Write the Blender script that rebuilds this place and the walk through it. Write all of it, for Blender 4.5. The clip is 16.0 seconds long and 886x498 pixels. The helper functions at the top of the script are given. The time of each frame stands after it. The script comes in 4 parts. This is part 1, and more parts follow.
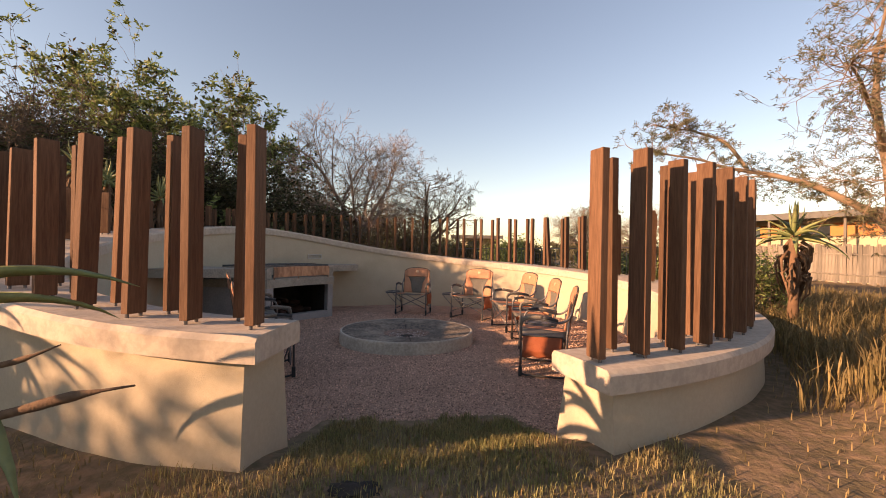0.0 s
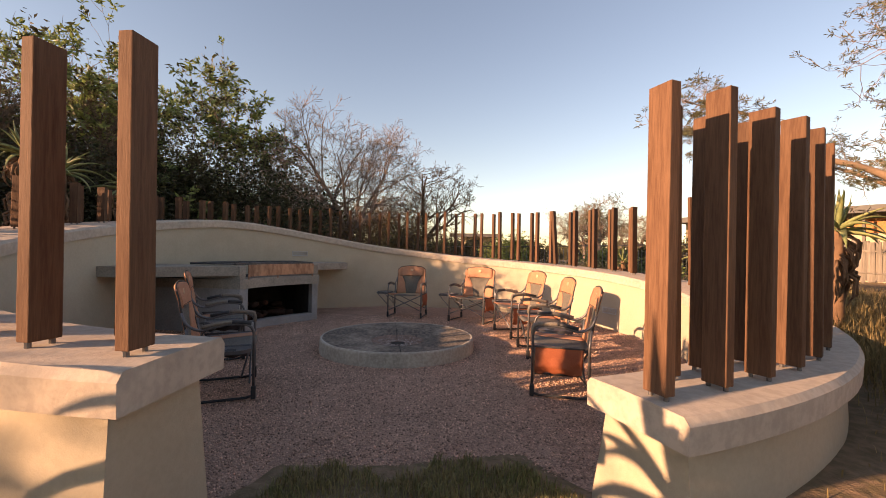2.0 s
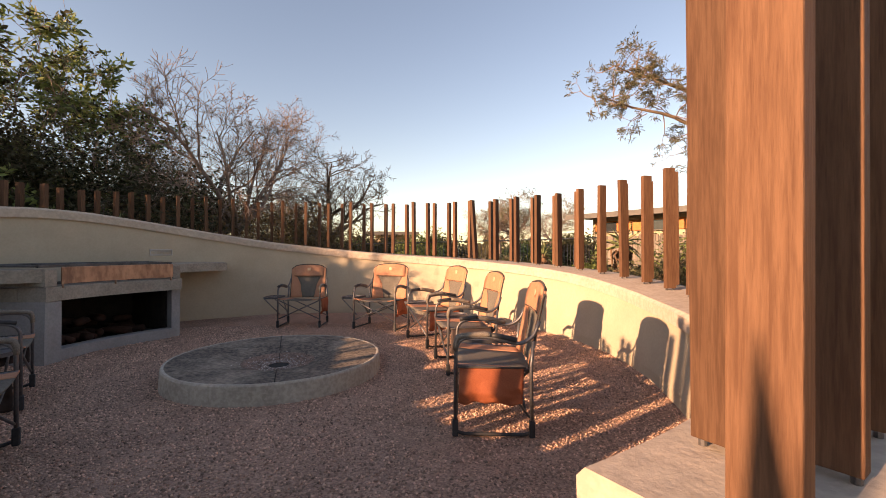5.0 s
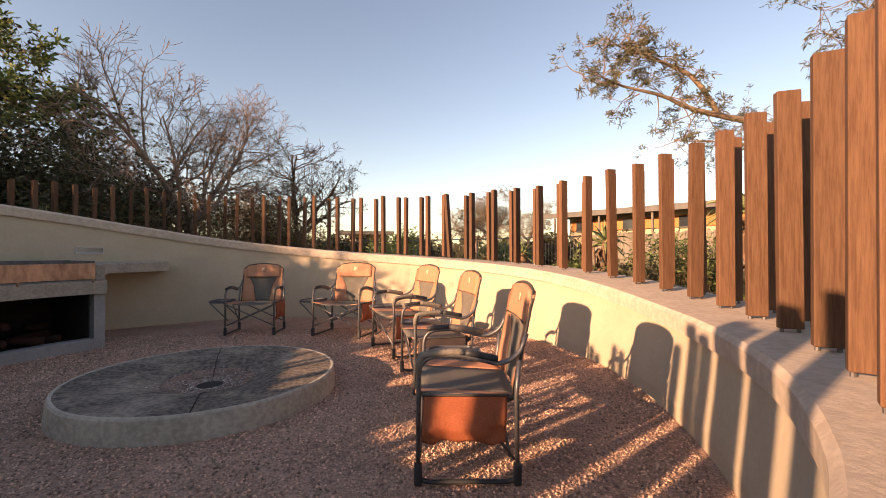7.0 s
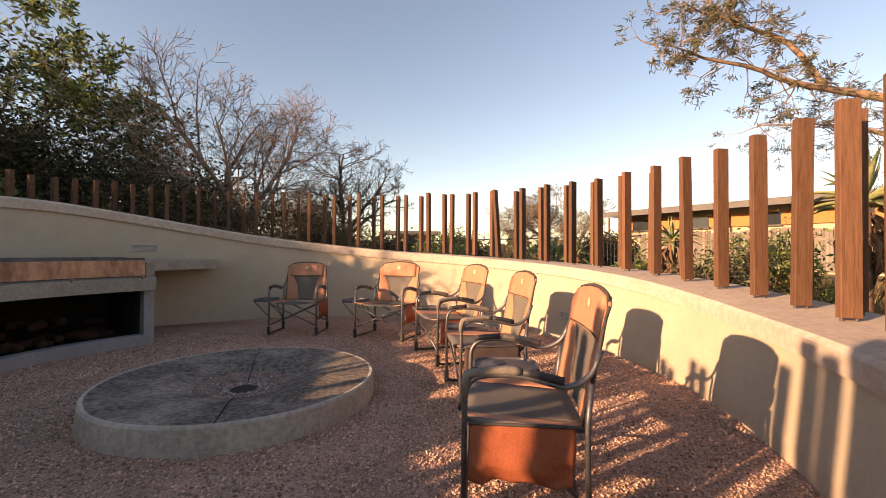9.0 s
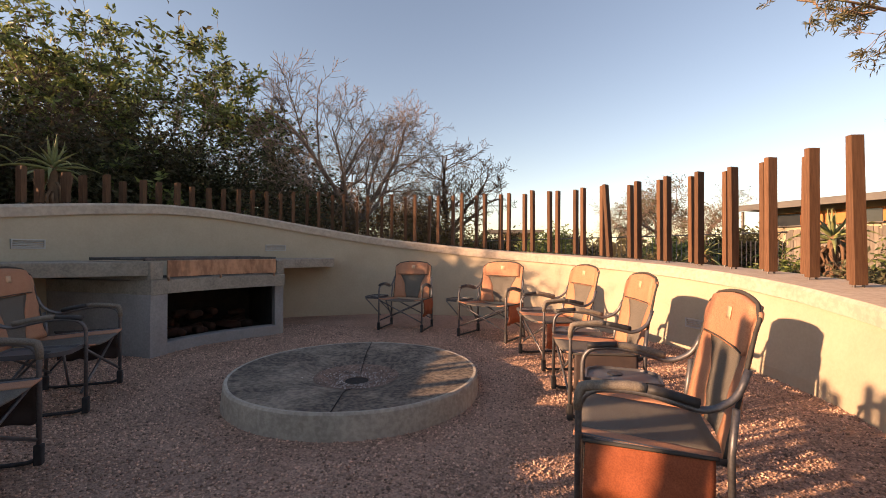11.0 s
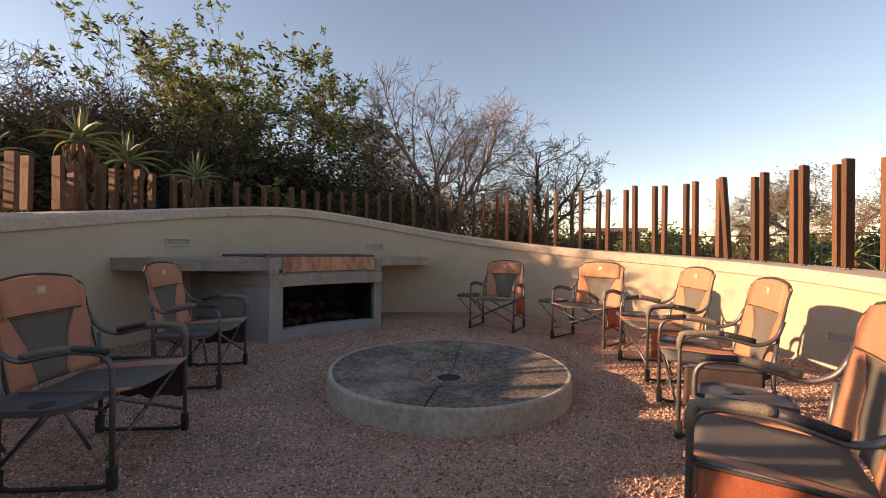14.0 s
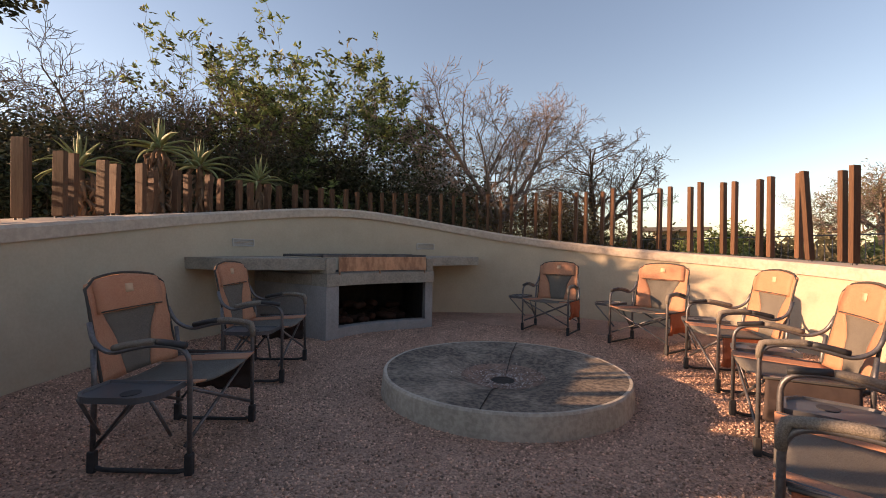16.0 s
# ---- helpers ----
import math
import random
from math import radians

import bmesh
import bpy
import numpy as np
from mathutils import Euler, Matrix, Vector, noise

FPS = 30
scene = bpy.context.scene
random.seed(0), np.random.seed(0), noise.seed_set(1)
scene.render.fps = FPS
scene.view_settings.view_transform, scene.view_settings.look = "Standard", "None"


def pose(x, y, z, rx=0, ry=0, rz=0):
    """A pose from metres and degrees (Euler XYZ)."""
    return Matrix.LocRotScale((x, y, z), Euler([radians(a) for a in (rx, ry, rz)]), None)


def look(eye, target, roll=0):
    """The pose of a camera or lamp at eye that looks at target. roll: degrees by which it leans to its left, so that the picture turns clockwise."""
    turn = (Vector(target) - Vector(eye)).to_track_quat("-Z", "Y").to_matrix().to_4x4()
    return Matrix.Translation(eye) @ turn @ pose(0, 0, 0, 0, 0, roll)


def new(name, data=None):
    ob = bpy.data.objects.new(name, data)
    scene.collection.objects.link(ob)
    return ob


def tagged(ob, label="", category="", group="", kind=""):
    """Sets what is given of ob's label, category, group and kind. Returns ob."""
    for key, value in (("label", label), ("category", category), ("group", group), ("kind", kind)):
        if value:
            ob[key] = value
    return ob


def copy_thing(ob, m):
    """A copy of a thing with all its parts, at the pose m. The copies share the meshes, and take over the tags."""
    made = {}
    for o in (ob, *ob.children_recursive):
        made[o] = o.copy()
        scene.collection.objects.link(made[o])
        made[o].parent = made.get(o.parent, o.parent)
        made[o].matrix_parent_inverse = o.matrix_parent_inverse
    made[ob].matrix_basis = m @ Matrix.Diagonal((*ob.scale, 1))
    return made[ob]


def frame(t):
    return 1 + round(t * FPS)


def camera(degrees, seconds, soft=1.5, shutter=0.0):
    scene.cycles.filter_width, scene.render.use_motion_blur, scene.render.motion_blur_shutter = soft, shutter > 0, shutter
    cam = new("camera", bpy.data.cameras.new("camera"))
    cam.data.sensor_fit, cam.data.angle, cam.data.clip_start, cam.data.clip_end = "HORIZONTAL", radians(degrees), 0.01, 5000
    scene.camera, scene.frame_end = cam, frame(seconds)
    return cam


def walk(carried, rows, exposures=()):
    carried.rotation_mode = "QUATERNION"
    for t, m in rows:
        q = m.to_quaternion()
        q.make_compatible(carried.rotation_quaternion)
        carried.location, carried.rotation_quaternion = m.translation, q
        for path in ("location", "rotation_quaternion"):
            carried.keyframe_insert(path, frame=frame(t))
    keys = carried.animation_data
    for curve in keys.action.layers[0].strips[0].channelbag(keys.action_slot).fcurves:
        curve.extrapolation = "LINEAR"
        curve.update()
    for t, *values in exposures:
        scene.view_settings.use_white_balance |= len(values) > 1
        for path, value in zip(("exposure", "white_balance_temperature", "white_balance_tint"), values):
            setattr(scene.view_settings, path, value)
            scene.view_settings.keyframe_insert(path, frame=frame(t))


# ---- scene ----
cam = camera(93.1, 16.0, soft=0.95)
PATH = [
    (0, (0.144, 0.048, 1.377), (0.11, 2.048, 1.393), 1.1),
    (0.5, (0.12, 0.221, 1.366), (0.082, 2.22, 1.38), 1.5),
    (1, (0.129, 0.417, 1.365), (0.087, 2.416, 1.38), 1.3),
    (1.5, (0.162, 0.654, 1.337), (0.122, 2.653, 1.353), 1.1),
    (2, (0.168, 0.895, 1.317), (0.14, 2.894, 1.331), 1.1),
    (2.5, (0.175, 1.099, 1.303), (0.167, 3.099, 1.319), 1.0),
    (3, (0.188, 1.314, 1.29), (0.285, 3.311, 1.309), 0.9),
    (3.5, (0.19, 1.474, 1.3), (0.403, 3.462, 1.322), 0.7),
    (4, (0.254, 1.689, 1.274), (0.523, 3.67, 1.289), 0.2),
    (6.5, (0.5, 2.518, 1.186), (0.965, 4.463, 1.21), 0.2),
    (7, (0.575, 2.682, 1.181), (1.047, 4.626, 1.2), 0.0),
    (7.5, (0.624, 2.788, 1.176), (1.093, 4.732, 1.198), 0.1),
    (8, (0.638, 2.903, 1.158), (1.093, 4.851, 1.178), 0.3),
    (8.5, (0.647, 3.01, 1.157), (1.01, 4.976, 1.175), 0.3),
    (9, (0.645, 3.065, 1.159), (0.899, 5.049, 1.18), 0.3),
    (9.5, (0.635, 3.099, 1.145), (0.763, 5.095, 1.168), 0.5),
    (9.7, (0.626, 3.114, 1.146), (0.699, 5.113, 1.167), 0.3),
    (12, (0.629, 3.142, 1.174), (0.239, 5.103, 1.181), 0.8),
    (12.5, (0.625, 3.14, 1.174), (0.17, 5.087, 1.181), 0.8),
    (13, (0.624, 3.145, 1.17), (0.1, 5.075, 1.176), 0.9),
    (13.5, (0.622, 3.151, 1.169), (0.034, 5.063, 1.174), 0.8),
    (14, (0.621, 3.15, 1.174), (-0.03, 5.042, 1.177), 0.7),
    (14.5, (0.6, 3.144, 1.188), (-0.103, 5.017, 1.184), 1.0),
    (15, (0.583, 3.164, 1.173), (-0.173, 5.015, 1.175), 0.9),
    (15.5, (0.571, 3.168, 1.167), (-0.238, 4.997, 1.17), 0.9),
    (16, (0.565, 3.154, 1.178), (-0.297, 4.959, 1.178), 0.8),
]
walk(cam, [(t, look(eye, target, roll)) for t, eye, target, roll in PATH],
     exposures=[(0.0, 1.28, 9100, 26), (4.0, 1.34, 9000, 26), (8.0, 1.36, 8900, 25), (12.0, 1.27, 8700, 24), (16.0, 1.27, 8400, 23)])

# ---- world, sun and exposure ----
SUN_AZ, SUN_EL = 245.0, 14.5   # azimuth clockwise from +y, elevation
sun_from = Vector((math.sin(radians(SUN_AZ)) * math.cos(radians(SUN_EL)), math.cos(radians(SUN_AZ)) * math.cos(radians(SUN_EL)), math.sin(radians(SUN_EL))))
world = bpy.data.worlds.new("world")
scene.world = world
world.use_nodes = True
wt = world.node_tree
sky = wt.nodes.new("ShaderNodeTexSky")
sky.sky_type, sky.sun_disc = "NISHITA", False
sky.sun_elevation, sky.sun_rotation = radians(SUN_EL), radians(SUN_AZ)
sky.air_density, sky.dust_density, sky.ozone_density = 1.0, 0.45, 1.9
wt.links.new(sky.outputs[0], wt.nodes["Background"].inputs[0])
wt.nodes["Background"].inputs[1].default_value = 0.112
sun = new("sun", bpy.data.lights.new("sun", "SUN"))
sun.data.energy, sun.data.angle, sun.data.color = 4.8, radians(0.6), (1.0, 0.72, 0.50)
sun.matrix_world = look(sun_from * 50, (0, 0, 0))

# ---- materials ----
def material(name, colour, rough=0.8, metal=0.0, second=None, scale=8.0, detail=6.0, mix=(0.35, 0.65), fine=None, fine_scale=120.0, fine_mix=0.25,
             bump=0.0, bump_scale=60.0, bump_detail=4.0, stretch=None, per_object=0.0, voronoi=0.0, translucent=0.0, per_island=0.0, gloss=0.3):
    """Two scales of colour variation, grain, relief and an optional change from object to object."""
    m = bpy.data.materials.new(name)
    m.use_nodes = True
    t = m.node_tree
    n, link = t.nodes, t.links.new
    b = n["Principled BSDF"]
    b.inputs["Roughness"].default_value, b.inputs["Metallic"].default_value = rough, metal
    b.inputs["Specular IOR Level"].default_value = gloss
    co = n.new("ShaderNodeTexCoord")
    src = co.outputs["Object"]
    if stretch:
        mp = n.new("ShaderNodeMapping")
        mp.inputs["Scale"].default_value = stretch
        link(src, mp.inputs[0])
        src = mp.outputs[0]
    def noise_tex(sc, det):
        x = n.new("ShaderNodeTexNoise")
        x.inputs["Scale"].default_value, x.inputs["Detail"].default_value, x.inputs["Roughness"].default_value = sc, det, 0.6
        link(src, x.inputs["Vector"])
        return x.outputs["Fac"]
    def ramp(fac, lo, hi, c0, c1):
        r = n.new("ShaderNodeValToRGB")
        r.color_ramp.elements[0].position, r.color_ramp.elements[1].position = lo, hi
        r.color_ramp.elements[0].color, r.color_ramp.elements[1].color = (*c0, 1), (*c1, 1)
        link(fac, r.inputs[0])
        return r.outputs[0]
    def blend(kind, fac, a, c):
        x = n.new("ShaderNodeMix")
        x.data_type, x.blend_type = "RGBA", kind
        if isinstance(fac, float):
            x.inputs[0].default_value = fac
        else:
            link(fac, x.inputs[0])
        link(a, x.inputs[6])
        link(c, x.inputs[7])
        return x.outputs[2]
    col = ramp(noise_tex(scale, detail), mix[0], mix[1], colour, second or tuple(c * 0.8 for c in colour))
    if fine:
        col = blend("MIX", fine_mix, col, ramp(noise_tex(fine_scale, 3.0), 0.4, 0.6, fine, tuple(min(1, c * 1.5) for c in colour)))
    height = noise_tex(bump_scale, bump_detail)
    if voronoi:
        v = n.new("ShaderNodeTexVoronoi")
        v.inputs["Scale"].default_value = voronoi
        link(src, v.inputs["Vector"])
        hsv = n.new("ShaderNodeSeparateColor")
        link(v.outputs["Color"], hsv.inputs[0])
        col = blend("MULTIPLY", 0.75, col, ramp(hsv.outputs[0], 0.0, 1.0, (0.45, 0.42, 0.42), (1.35, 1.25, 1.2)))
        inv = n.new("ShaderNodeMath")
        inv.operation, inv.inputs[0].default_value = "SUBTRACT", 1.0
        link(v.outputs["Distance"], inv.inputs[1])
        height = inv.outputs[0]
    for amount, node, socket in ((per_object, "ShaderNodeObjectInfo", "Random"), (per_island, "ShaderNodeNewGeometry", "Random Per Island")):
        if amount:
            info = n.new(node)
            col = blend("MULTIPLY", 1.0, col, ramp(info.outputs[socket], 0.0, 1.0, (1 - amount,) * 3, (1 + amount, 1 + amount * 0.9, 1 + amount * 0.8)))
    link(col, b.inputs["Base Color"])
    if bump:
        bp = n.new("ShaderNodeBump")
        bp.inputs["Strength"].default_value, bp.inputs["Distance"].default_value = 1.0, bump
        link(height, bp.inputs["Height"])
        link(bp.outputs[0], b.inputs["Normal"])
    if translucent:
        tr = n.new("ShaderNodeBsdfTranslucent")
        link(col, tr.inputs[0])
        ms = n.new("ShaderNodeMixShader")
        ms.inputs[0].default_value = translucent
        link(b.outputs[0], ms.inputs[1])
        link(tr.outputs[0], ms.inputs[2])
        link(ms.outputs[0], n["Material Output"].inputs[0])
    return m


M = dict(
    plaster=material("plaster", (0.425, 0.357, 0.27), 0.9, second=(0.37, 0.31, 0.232), scale=1.6, fine=(0.45, 0.39, 0.28), fine_scale=35, fine_mix=0.12, bump=0.0015, bump_scale=140),
    coping=material("coping", (0.47, 0.39, 0.32), 0.88, second=(0.37, 0.305, 0.25), scale=3.0, mix=(0.3, 0.75), fine=(0.27, 0.22, 0.18), fine_scale=18, fine_mix=0.16, bump=0.0025, bump_scale=45),
    concrete=material("concrete", (0.33, 0.29, 0.24), 0.9, second=(0.21, 0.185, 0.155), scale=5, fine=(0.17, 0.15, 0.13), fine_scale=40, fine_mix=0.25, bump=0.004, bump_scale=80),
    kerb=material("kerb_concrete", (0.43, 0.39, 0.33), 0.9, second=(0.31, 0.28, 0.235), scale=3.5, fine=(0.2, 0.17, 0.14), fine_scale=30, fine_mix=0.2, bump=0.004, bump_scale=60),
    hearth=material("hearth", (0.30, 0.29, 0.285), 0.9, second=(0.23, 0.225, 0.225), scale=3, fine=(0.2, 0.2, 0.2), fine_scale=40, fine_mix=0.15, bump=0.003, bump_scale=80),
    pit_top=material("pit_top", (0.27, 0.225, 0.18), 0.9, gloss=0.1, second=(0.07, 0.058, 0.05), scale=2.6, mix=(0.38, 0.56), fine=(0.10, 0.09, 0.085), fine_scale=25, fine_mix=0.35, bump=0.004, bump_scale=60),
    flake=material("pale_ash", (0.62, 0.58, 0.56), 0.95, second=(0.25, 0.23, 0.22), scale=30, per_island=0.4),
    # near-black; also lines the log recess, and colours the drain, joints and clod
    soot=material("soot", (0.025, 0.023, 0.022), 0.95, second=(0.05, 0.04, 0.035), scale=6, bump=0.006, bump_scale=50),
    ash=material("ash", (0.30, 0.20, 0.16), 0.95, gloss=0.05, second=(0.09, 0.07, 0.06), scale=14, fine=(0.06, 0.055, 0.05), fine_scale=60, fine_mix=0.35, bump=0.01, bump_scale=60),
    gravel=material("gravel", (0.50, 0.33, 0.255), 0.95, gloss=0.1, second=(0.38, 0.25, 0.195), scale=2.2, bump=0.008, voronoi=95.0),
    stone=material("stone", (0.56, 0.37, 0.29), 0.9, second=(0.42, 0.28, 0.22), scale=3, per_island=0.65, bump=0.001, bump_scale=300),
    wood=material("wood", (0.135, 0.074, 0.046), 0.7, gloss=0.12, second=(0.088, 0.045, 0.028), scale=3.0, fine=(0.075, 0.036, 0.022), fine_scale=9, fine_mix=0.25, bump=0.0015, bump_scale=30, stretch=(14, 14, 0.9), per_object=0.25),
    steel=material("steel", (0.16, 0.155, 0.16), 0.45, 0.6, second=(0.11, 0.105, 0.11), scale=20, fine=(0.08, 0.08, 0.08), fine_scale=90, fine_mix=0.2),
    black=material("black_plastic", (0.025, 0.025, 0.027), 0.55, second=(0.04, 0.04, 0.042), scale=20),
    orange=material("orange_canvas", (0.47, 0.235, 0.145), 0.75, second=(0.39, 0.18, 0.11), scale=6, fine=(0.36, 0.15, 0.085), fine_scale=160, fine_mix=0.3, bump=0.003, bump_scale=22, translucent=0.12),
    pouch=material("rust_orange_canvas", (0.33, 0.095, 0.045), 0.75, second=(0.26, 0.07, 0.033), scale=6, fine=(0.24, 0.06, 0.03), fine_scale=160, fine_mix=0.3, bump=0.004, bump_scale=16, translucent=0.1),
    dark_pouch=material("dark_canvas", (0.045, 0.032, 0.03), 0.8, second=(0.065, 0.045, 0.04), scale=8, bump=0.004, bump_scale=16),
    mesh=material("grey_mesh", (0.155, 0.14, 0.12), 0.8, second=(0.12, 0.108, 0.092), scale=6, fine=(0.07, 0.062, 0.054), fine_scale=260, fine_mix=0.45, bump=0.002, bump_scale=300, translucent=0.1),
    piping=material("dark_piping", (0.06, 0.055, 0.05), 0.8, scale=20),
    sleeve=material("arm_sleeve", (0.20, 0.17, 0.14), 0.8, second=(0.13, 0.11, 0.09), scale=30, fine=(0.08, 0.07, 0.06), fine_scale=220, fine_mix=0.4, bump=0.003, bump_scale=200),
    tray=material("dark_tray", (0.075, 0.075, 0.083), 0.38, second=(0.06, 0.06, 0.066), scale=8, fine=(0.1, 0.1, 0.1), fine_scale=60, fine_mix=0.15),
    logo=material("pale_print", (0.62, 0.42, 0.28), 0.8, scale=20),
    rust=material("heat_stained_steel", (0.44, 0.255, 0.16), 0.5, 0.3, second=(0.15, 0.075, 0.05), scale=3.2, fine=(0.16, 0.08, 0.05), fine_scale=14, fine_mix=0.3, stretch=(1, 1, 0.5)),
    grill=material("grill_steel", (0.12, 0.12, 0.125), 0.5, 0.7, second=(0.06, 0.058, 0.055), scale=10),
    vent=material("vent_metal", (0.46, 0.45, 0.43), 0.6, 0.1, scale=14),
    soil=material("soil", (0.19, 0.125, 0.08), 0.95, second=(0.13, 0.09, 0.058), scale=1.3, fine=(0.09, 0.085, 0.035), fine_scale=12, fine_mix=0.4, bump=0.02, bump_scale=14),
    grass=material("green_grass", (0.16, 0.18, 0.065), 0.75, second=(0.32, 0.26, 0.13), scale=1.2, per_island=0.4, translucent=0.3),
    dry=material("dry_grass", (0.31, 0.225, 0.115), 0.8, second=(0.18, 0.14, 0.06), scale=1.0, per_island=0.4, translucent=0.3),
    leaf=material("leaf", (0.20, 0.25, 0.09), 0.4, second=(0.125, 0.17, 0.055), scale=0.8, per_island=0.5, translucent=0.4),
    leaf_dark=material("shrub_leaf", (0.05, 0.062, 0.026), 0.6, second=(0.075, 0.06, 0.035), scale=0.9, per_island=0.5, translucent=0.25),
    leaf_dry=material("dry_leaf", (0.22, 0.13, 0.065), 0.7, second=(0.13, 0.10, 0.045), scale=0.9, per_island=0.5, translucent=0.25),
    leaf_grey=material("feathery_leaf", (0.12, 0.125, 0.07), 0.65, second=(0.16, 0.145, 0.085), scale=0.9, per_island=0.4, translucent=0.3),
    bark=material("bark", (0.15, 0.105, 0.075), 0.9, second=(0.09, 0.065, 0.05), scale=6, bump=0.006, bump_scale=40),
    bark_pale=material("thorn_bark", (0.28, 0.205, 0.17), 0.9, second=(0.18, 0.13, 0.105), scale=5, bump=0.003, bump_scale=40),
    aloe=material("aloe_leaf", (0.17, 0.215, 0.09), 0.5, second=(0.27, 0.26, 0.12), scale=4, fine=(0.12, 0.15, 0.07), fine_scale=30, fine_mix=0.3, translucent=0.1),
    aloe_dead=material("dead_aloe_leaf", (0.20, 0.115, 0.07), 0.9, second=(0.12, 0.07, 0.045), scale=6),
    render_wall=material("house_render", (0.44, 0.36, 0.25), 0.9, second=(0.38, 0.31, 0.215), scale=1.0),
    terracotta=material("terracotta_panel", (0.50, 0.19, 0.07), 0.8, second=(0.42, 0.16, 0.06), scale=2.0),
    roof=material("roof_sheet", (0.13, 0.12, 0.11), 0.7, second=(0.10, 0.095, 0.09), scale=3.0),
    fence_wood=material("weathered_wood", (0.21, 0.18, 0.15), 0.9, second=(0.14, 0.12, 0.10), scale=4, stretch=(6, 6, 0.6), per_object=0.25),
    glass=material("window_glass", (0.03, 0.035, 0.04), 0.08, scale=3, gloss=0.5),
    spike=material("dry_flower_spike", (0.10, 0.055, 0.035), 0.9, second=(0.17, 0.10, 0.06), scale=30, bump=0.004, bump_scale=120),
    wood_log=material("firewood", (0.035, 0.017, 0.012), 0.9, second=(0.06, 0.025, 0.017), scale=8, per_object=0.3, bump=0.004, bump_scale=40),
    flower=material("red_flower", (0.45, 0.06, 0.04), 0.7, scale=10),
    hill=material("far_bush", (0.075, 0.075, 0.045), 0.9, second=(0.12, 0.10, 0.06), scale=0.15, bump=0.3, bump_scale=0.8),
)

# ---- mesh helpers ----
def mesh_object(name, verts, faces, mat, parent=None, label="", smooth=False):
    me = bpy.data.meshes.new(name)
    me.from_pydata(verts, [], faces)
    me.update()
    me.materials.append(mat)
    if smooth:
        me.shade_smooth()
    ob = new(name, me)
    if parent:
        ob.parent = parent
    return tagged(ob, label)


def part(name, bm, mat, parent=None, label="", smooth=False):
    me = bpy.data.meshes.new(name)
    bmesh.ops.recalc_face_normals(bm, faces=bm.faces)
    bm.to_mesh(me)
    bm.free()
    me.materials.append(mat)
    if smooth:
        me.shade_smooth()
    ob = new(name, me)
    if parent:
        ob.parent = parent
    return tagged(ob, label)


def box_bm(size, at=(0, 0, 0), bevel=0.0, m=None, bm=None):
    bm = bm or bmesh.new()
    mat = Matrix.Translation(at) @ (m or Matrix()) @ Matrix.Diagonal((*size, 1))
    made = bmesh.ops.create_cube(bm, size=1.0, matrix=mat)["verts"]
    if bevel:
        edges = list({e for v in made for e in v.link_edges})
        bmesh.ops.bevel(bm, geom=edges, offset=bevel, segments=2, affect="EDGES", profile=0.5)
    return bm


def tube_data(points, radii, sides=8, closed_ends=True):
    """Vertices and faces of a tube along points."""
    pts = [Vector(p) for p in points]
    if not hasattr(radii, "__len__"):
        radii = [radii] * len(pts)
    verts, faces = [], []
    up = None
    for i, p in enumerate(pts):
        d = (pts[min(i + 1, len(pts) - 1)] - pts[max(i - 1, 0)]).normalized()
        if up is None:
            up = d.orthogonal().normalized()
        else:
            up = (up - d * up.dot(d)).normalized()
        side = d.cross(up)
        for k in range(sides):
            a = 2 * math.pi * k / sides
            verts.append(p + (up * math.cos(a) + side * math.sin(a)) * radii[i])
    for i in range(len(pts) - 1):
        for k in range(sides):
            a, b = i * sides + k, i * sides + (k + 1) % sides
            faces.append((a, b, b + sides, a + sides))
    if closed_ends:
        faces.append(tuple(range(sides - 1, -1, -1)))
        faces.append(tuple(range((len(pts) - 1) * sides, len(pts) * sides)))
    return verts, faces


def rounded(points, radius=0.06, steps=5):
    """A polyline with its corners rounded."""
    pts = [Vector(p) for p in points]
    out = [pts[0]]
    for a, b, c in zip(pts, pts[1:], pts[2:]):
        u, v = (a - b), (c - b)
        r = min(radius, u.length * 0.45, v.length * 0.45)
        p, q = b + u.normalized() * r, b + v.normalized() * r
        for i in range(steps + 1):
            t = i / steps
            out.append(p * (1 - t) ** 2 + b * 2 * t * (1 - t) + q * t * t)
    return out + [pts[-1]]


def tube(name, points, radius, mat, parent, label="", sides=8):
    v, f = tube_data(points, radius, sides)
    return mesh_object(name, v, f, mat, parent, label, smooth=True)


def tubes(name, lines, mat, parent, label="", sides=6):
    vs, fs = [], []
    for pts, r in lines:
        v, f = tube_data(pts, r, sides)
        fs += [tuple(i + len(vs) for i in q) for q in f]
        vs += v
    return mesh_object(name, vs, fs, mat, parent, label, smooth=True)


def empty(name, m, label, category, group=""):
    ob = new(name)
    ob.empty_display_size = 0.1
    ob.matrix_world = m
    return tagged(ob, label, category, group)


# ---- plan of the enclosure ----
CX, CY = -0.63, 6.98
A0, A1 = -177.6, 159.4                       # ends of the ring, azimuth clockwise from +y
R_BASE, R_TOP, R_OUT = 3.89, 4.0, 4.74       # battered inner face, outer face
R_CAP_IN, R_CAP_OUT, CAP = 3.96, 4.83, 0.14
PROFILE = [(-180, 0.92), (-165, 0.96), (-150, 1.06), (-135, 1.23), (-119, 1.37), (-106, 1.49), (-91, 1.63), (-79, 1.74), (-69, 1.82), (-58, 1.86),
           (-45, 1.78), (-29, 1.61), (-13, 1.43), (2, 1.31), (17, 1.20), (36, 1.12), (57, 1.03), (71, 0.97), (82, 0.91), (90, 0.86), (97, 0.81), (106, 0.765), (116, 0.735), (137, 0.715), (165, 0.715)]


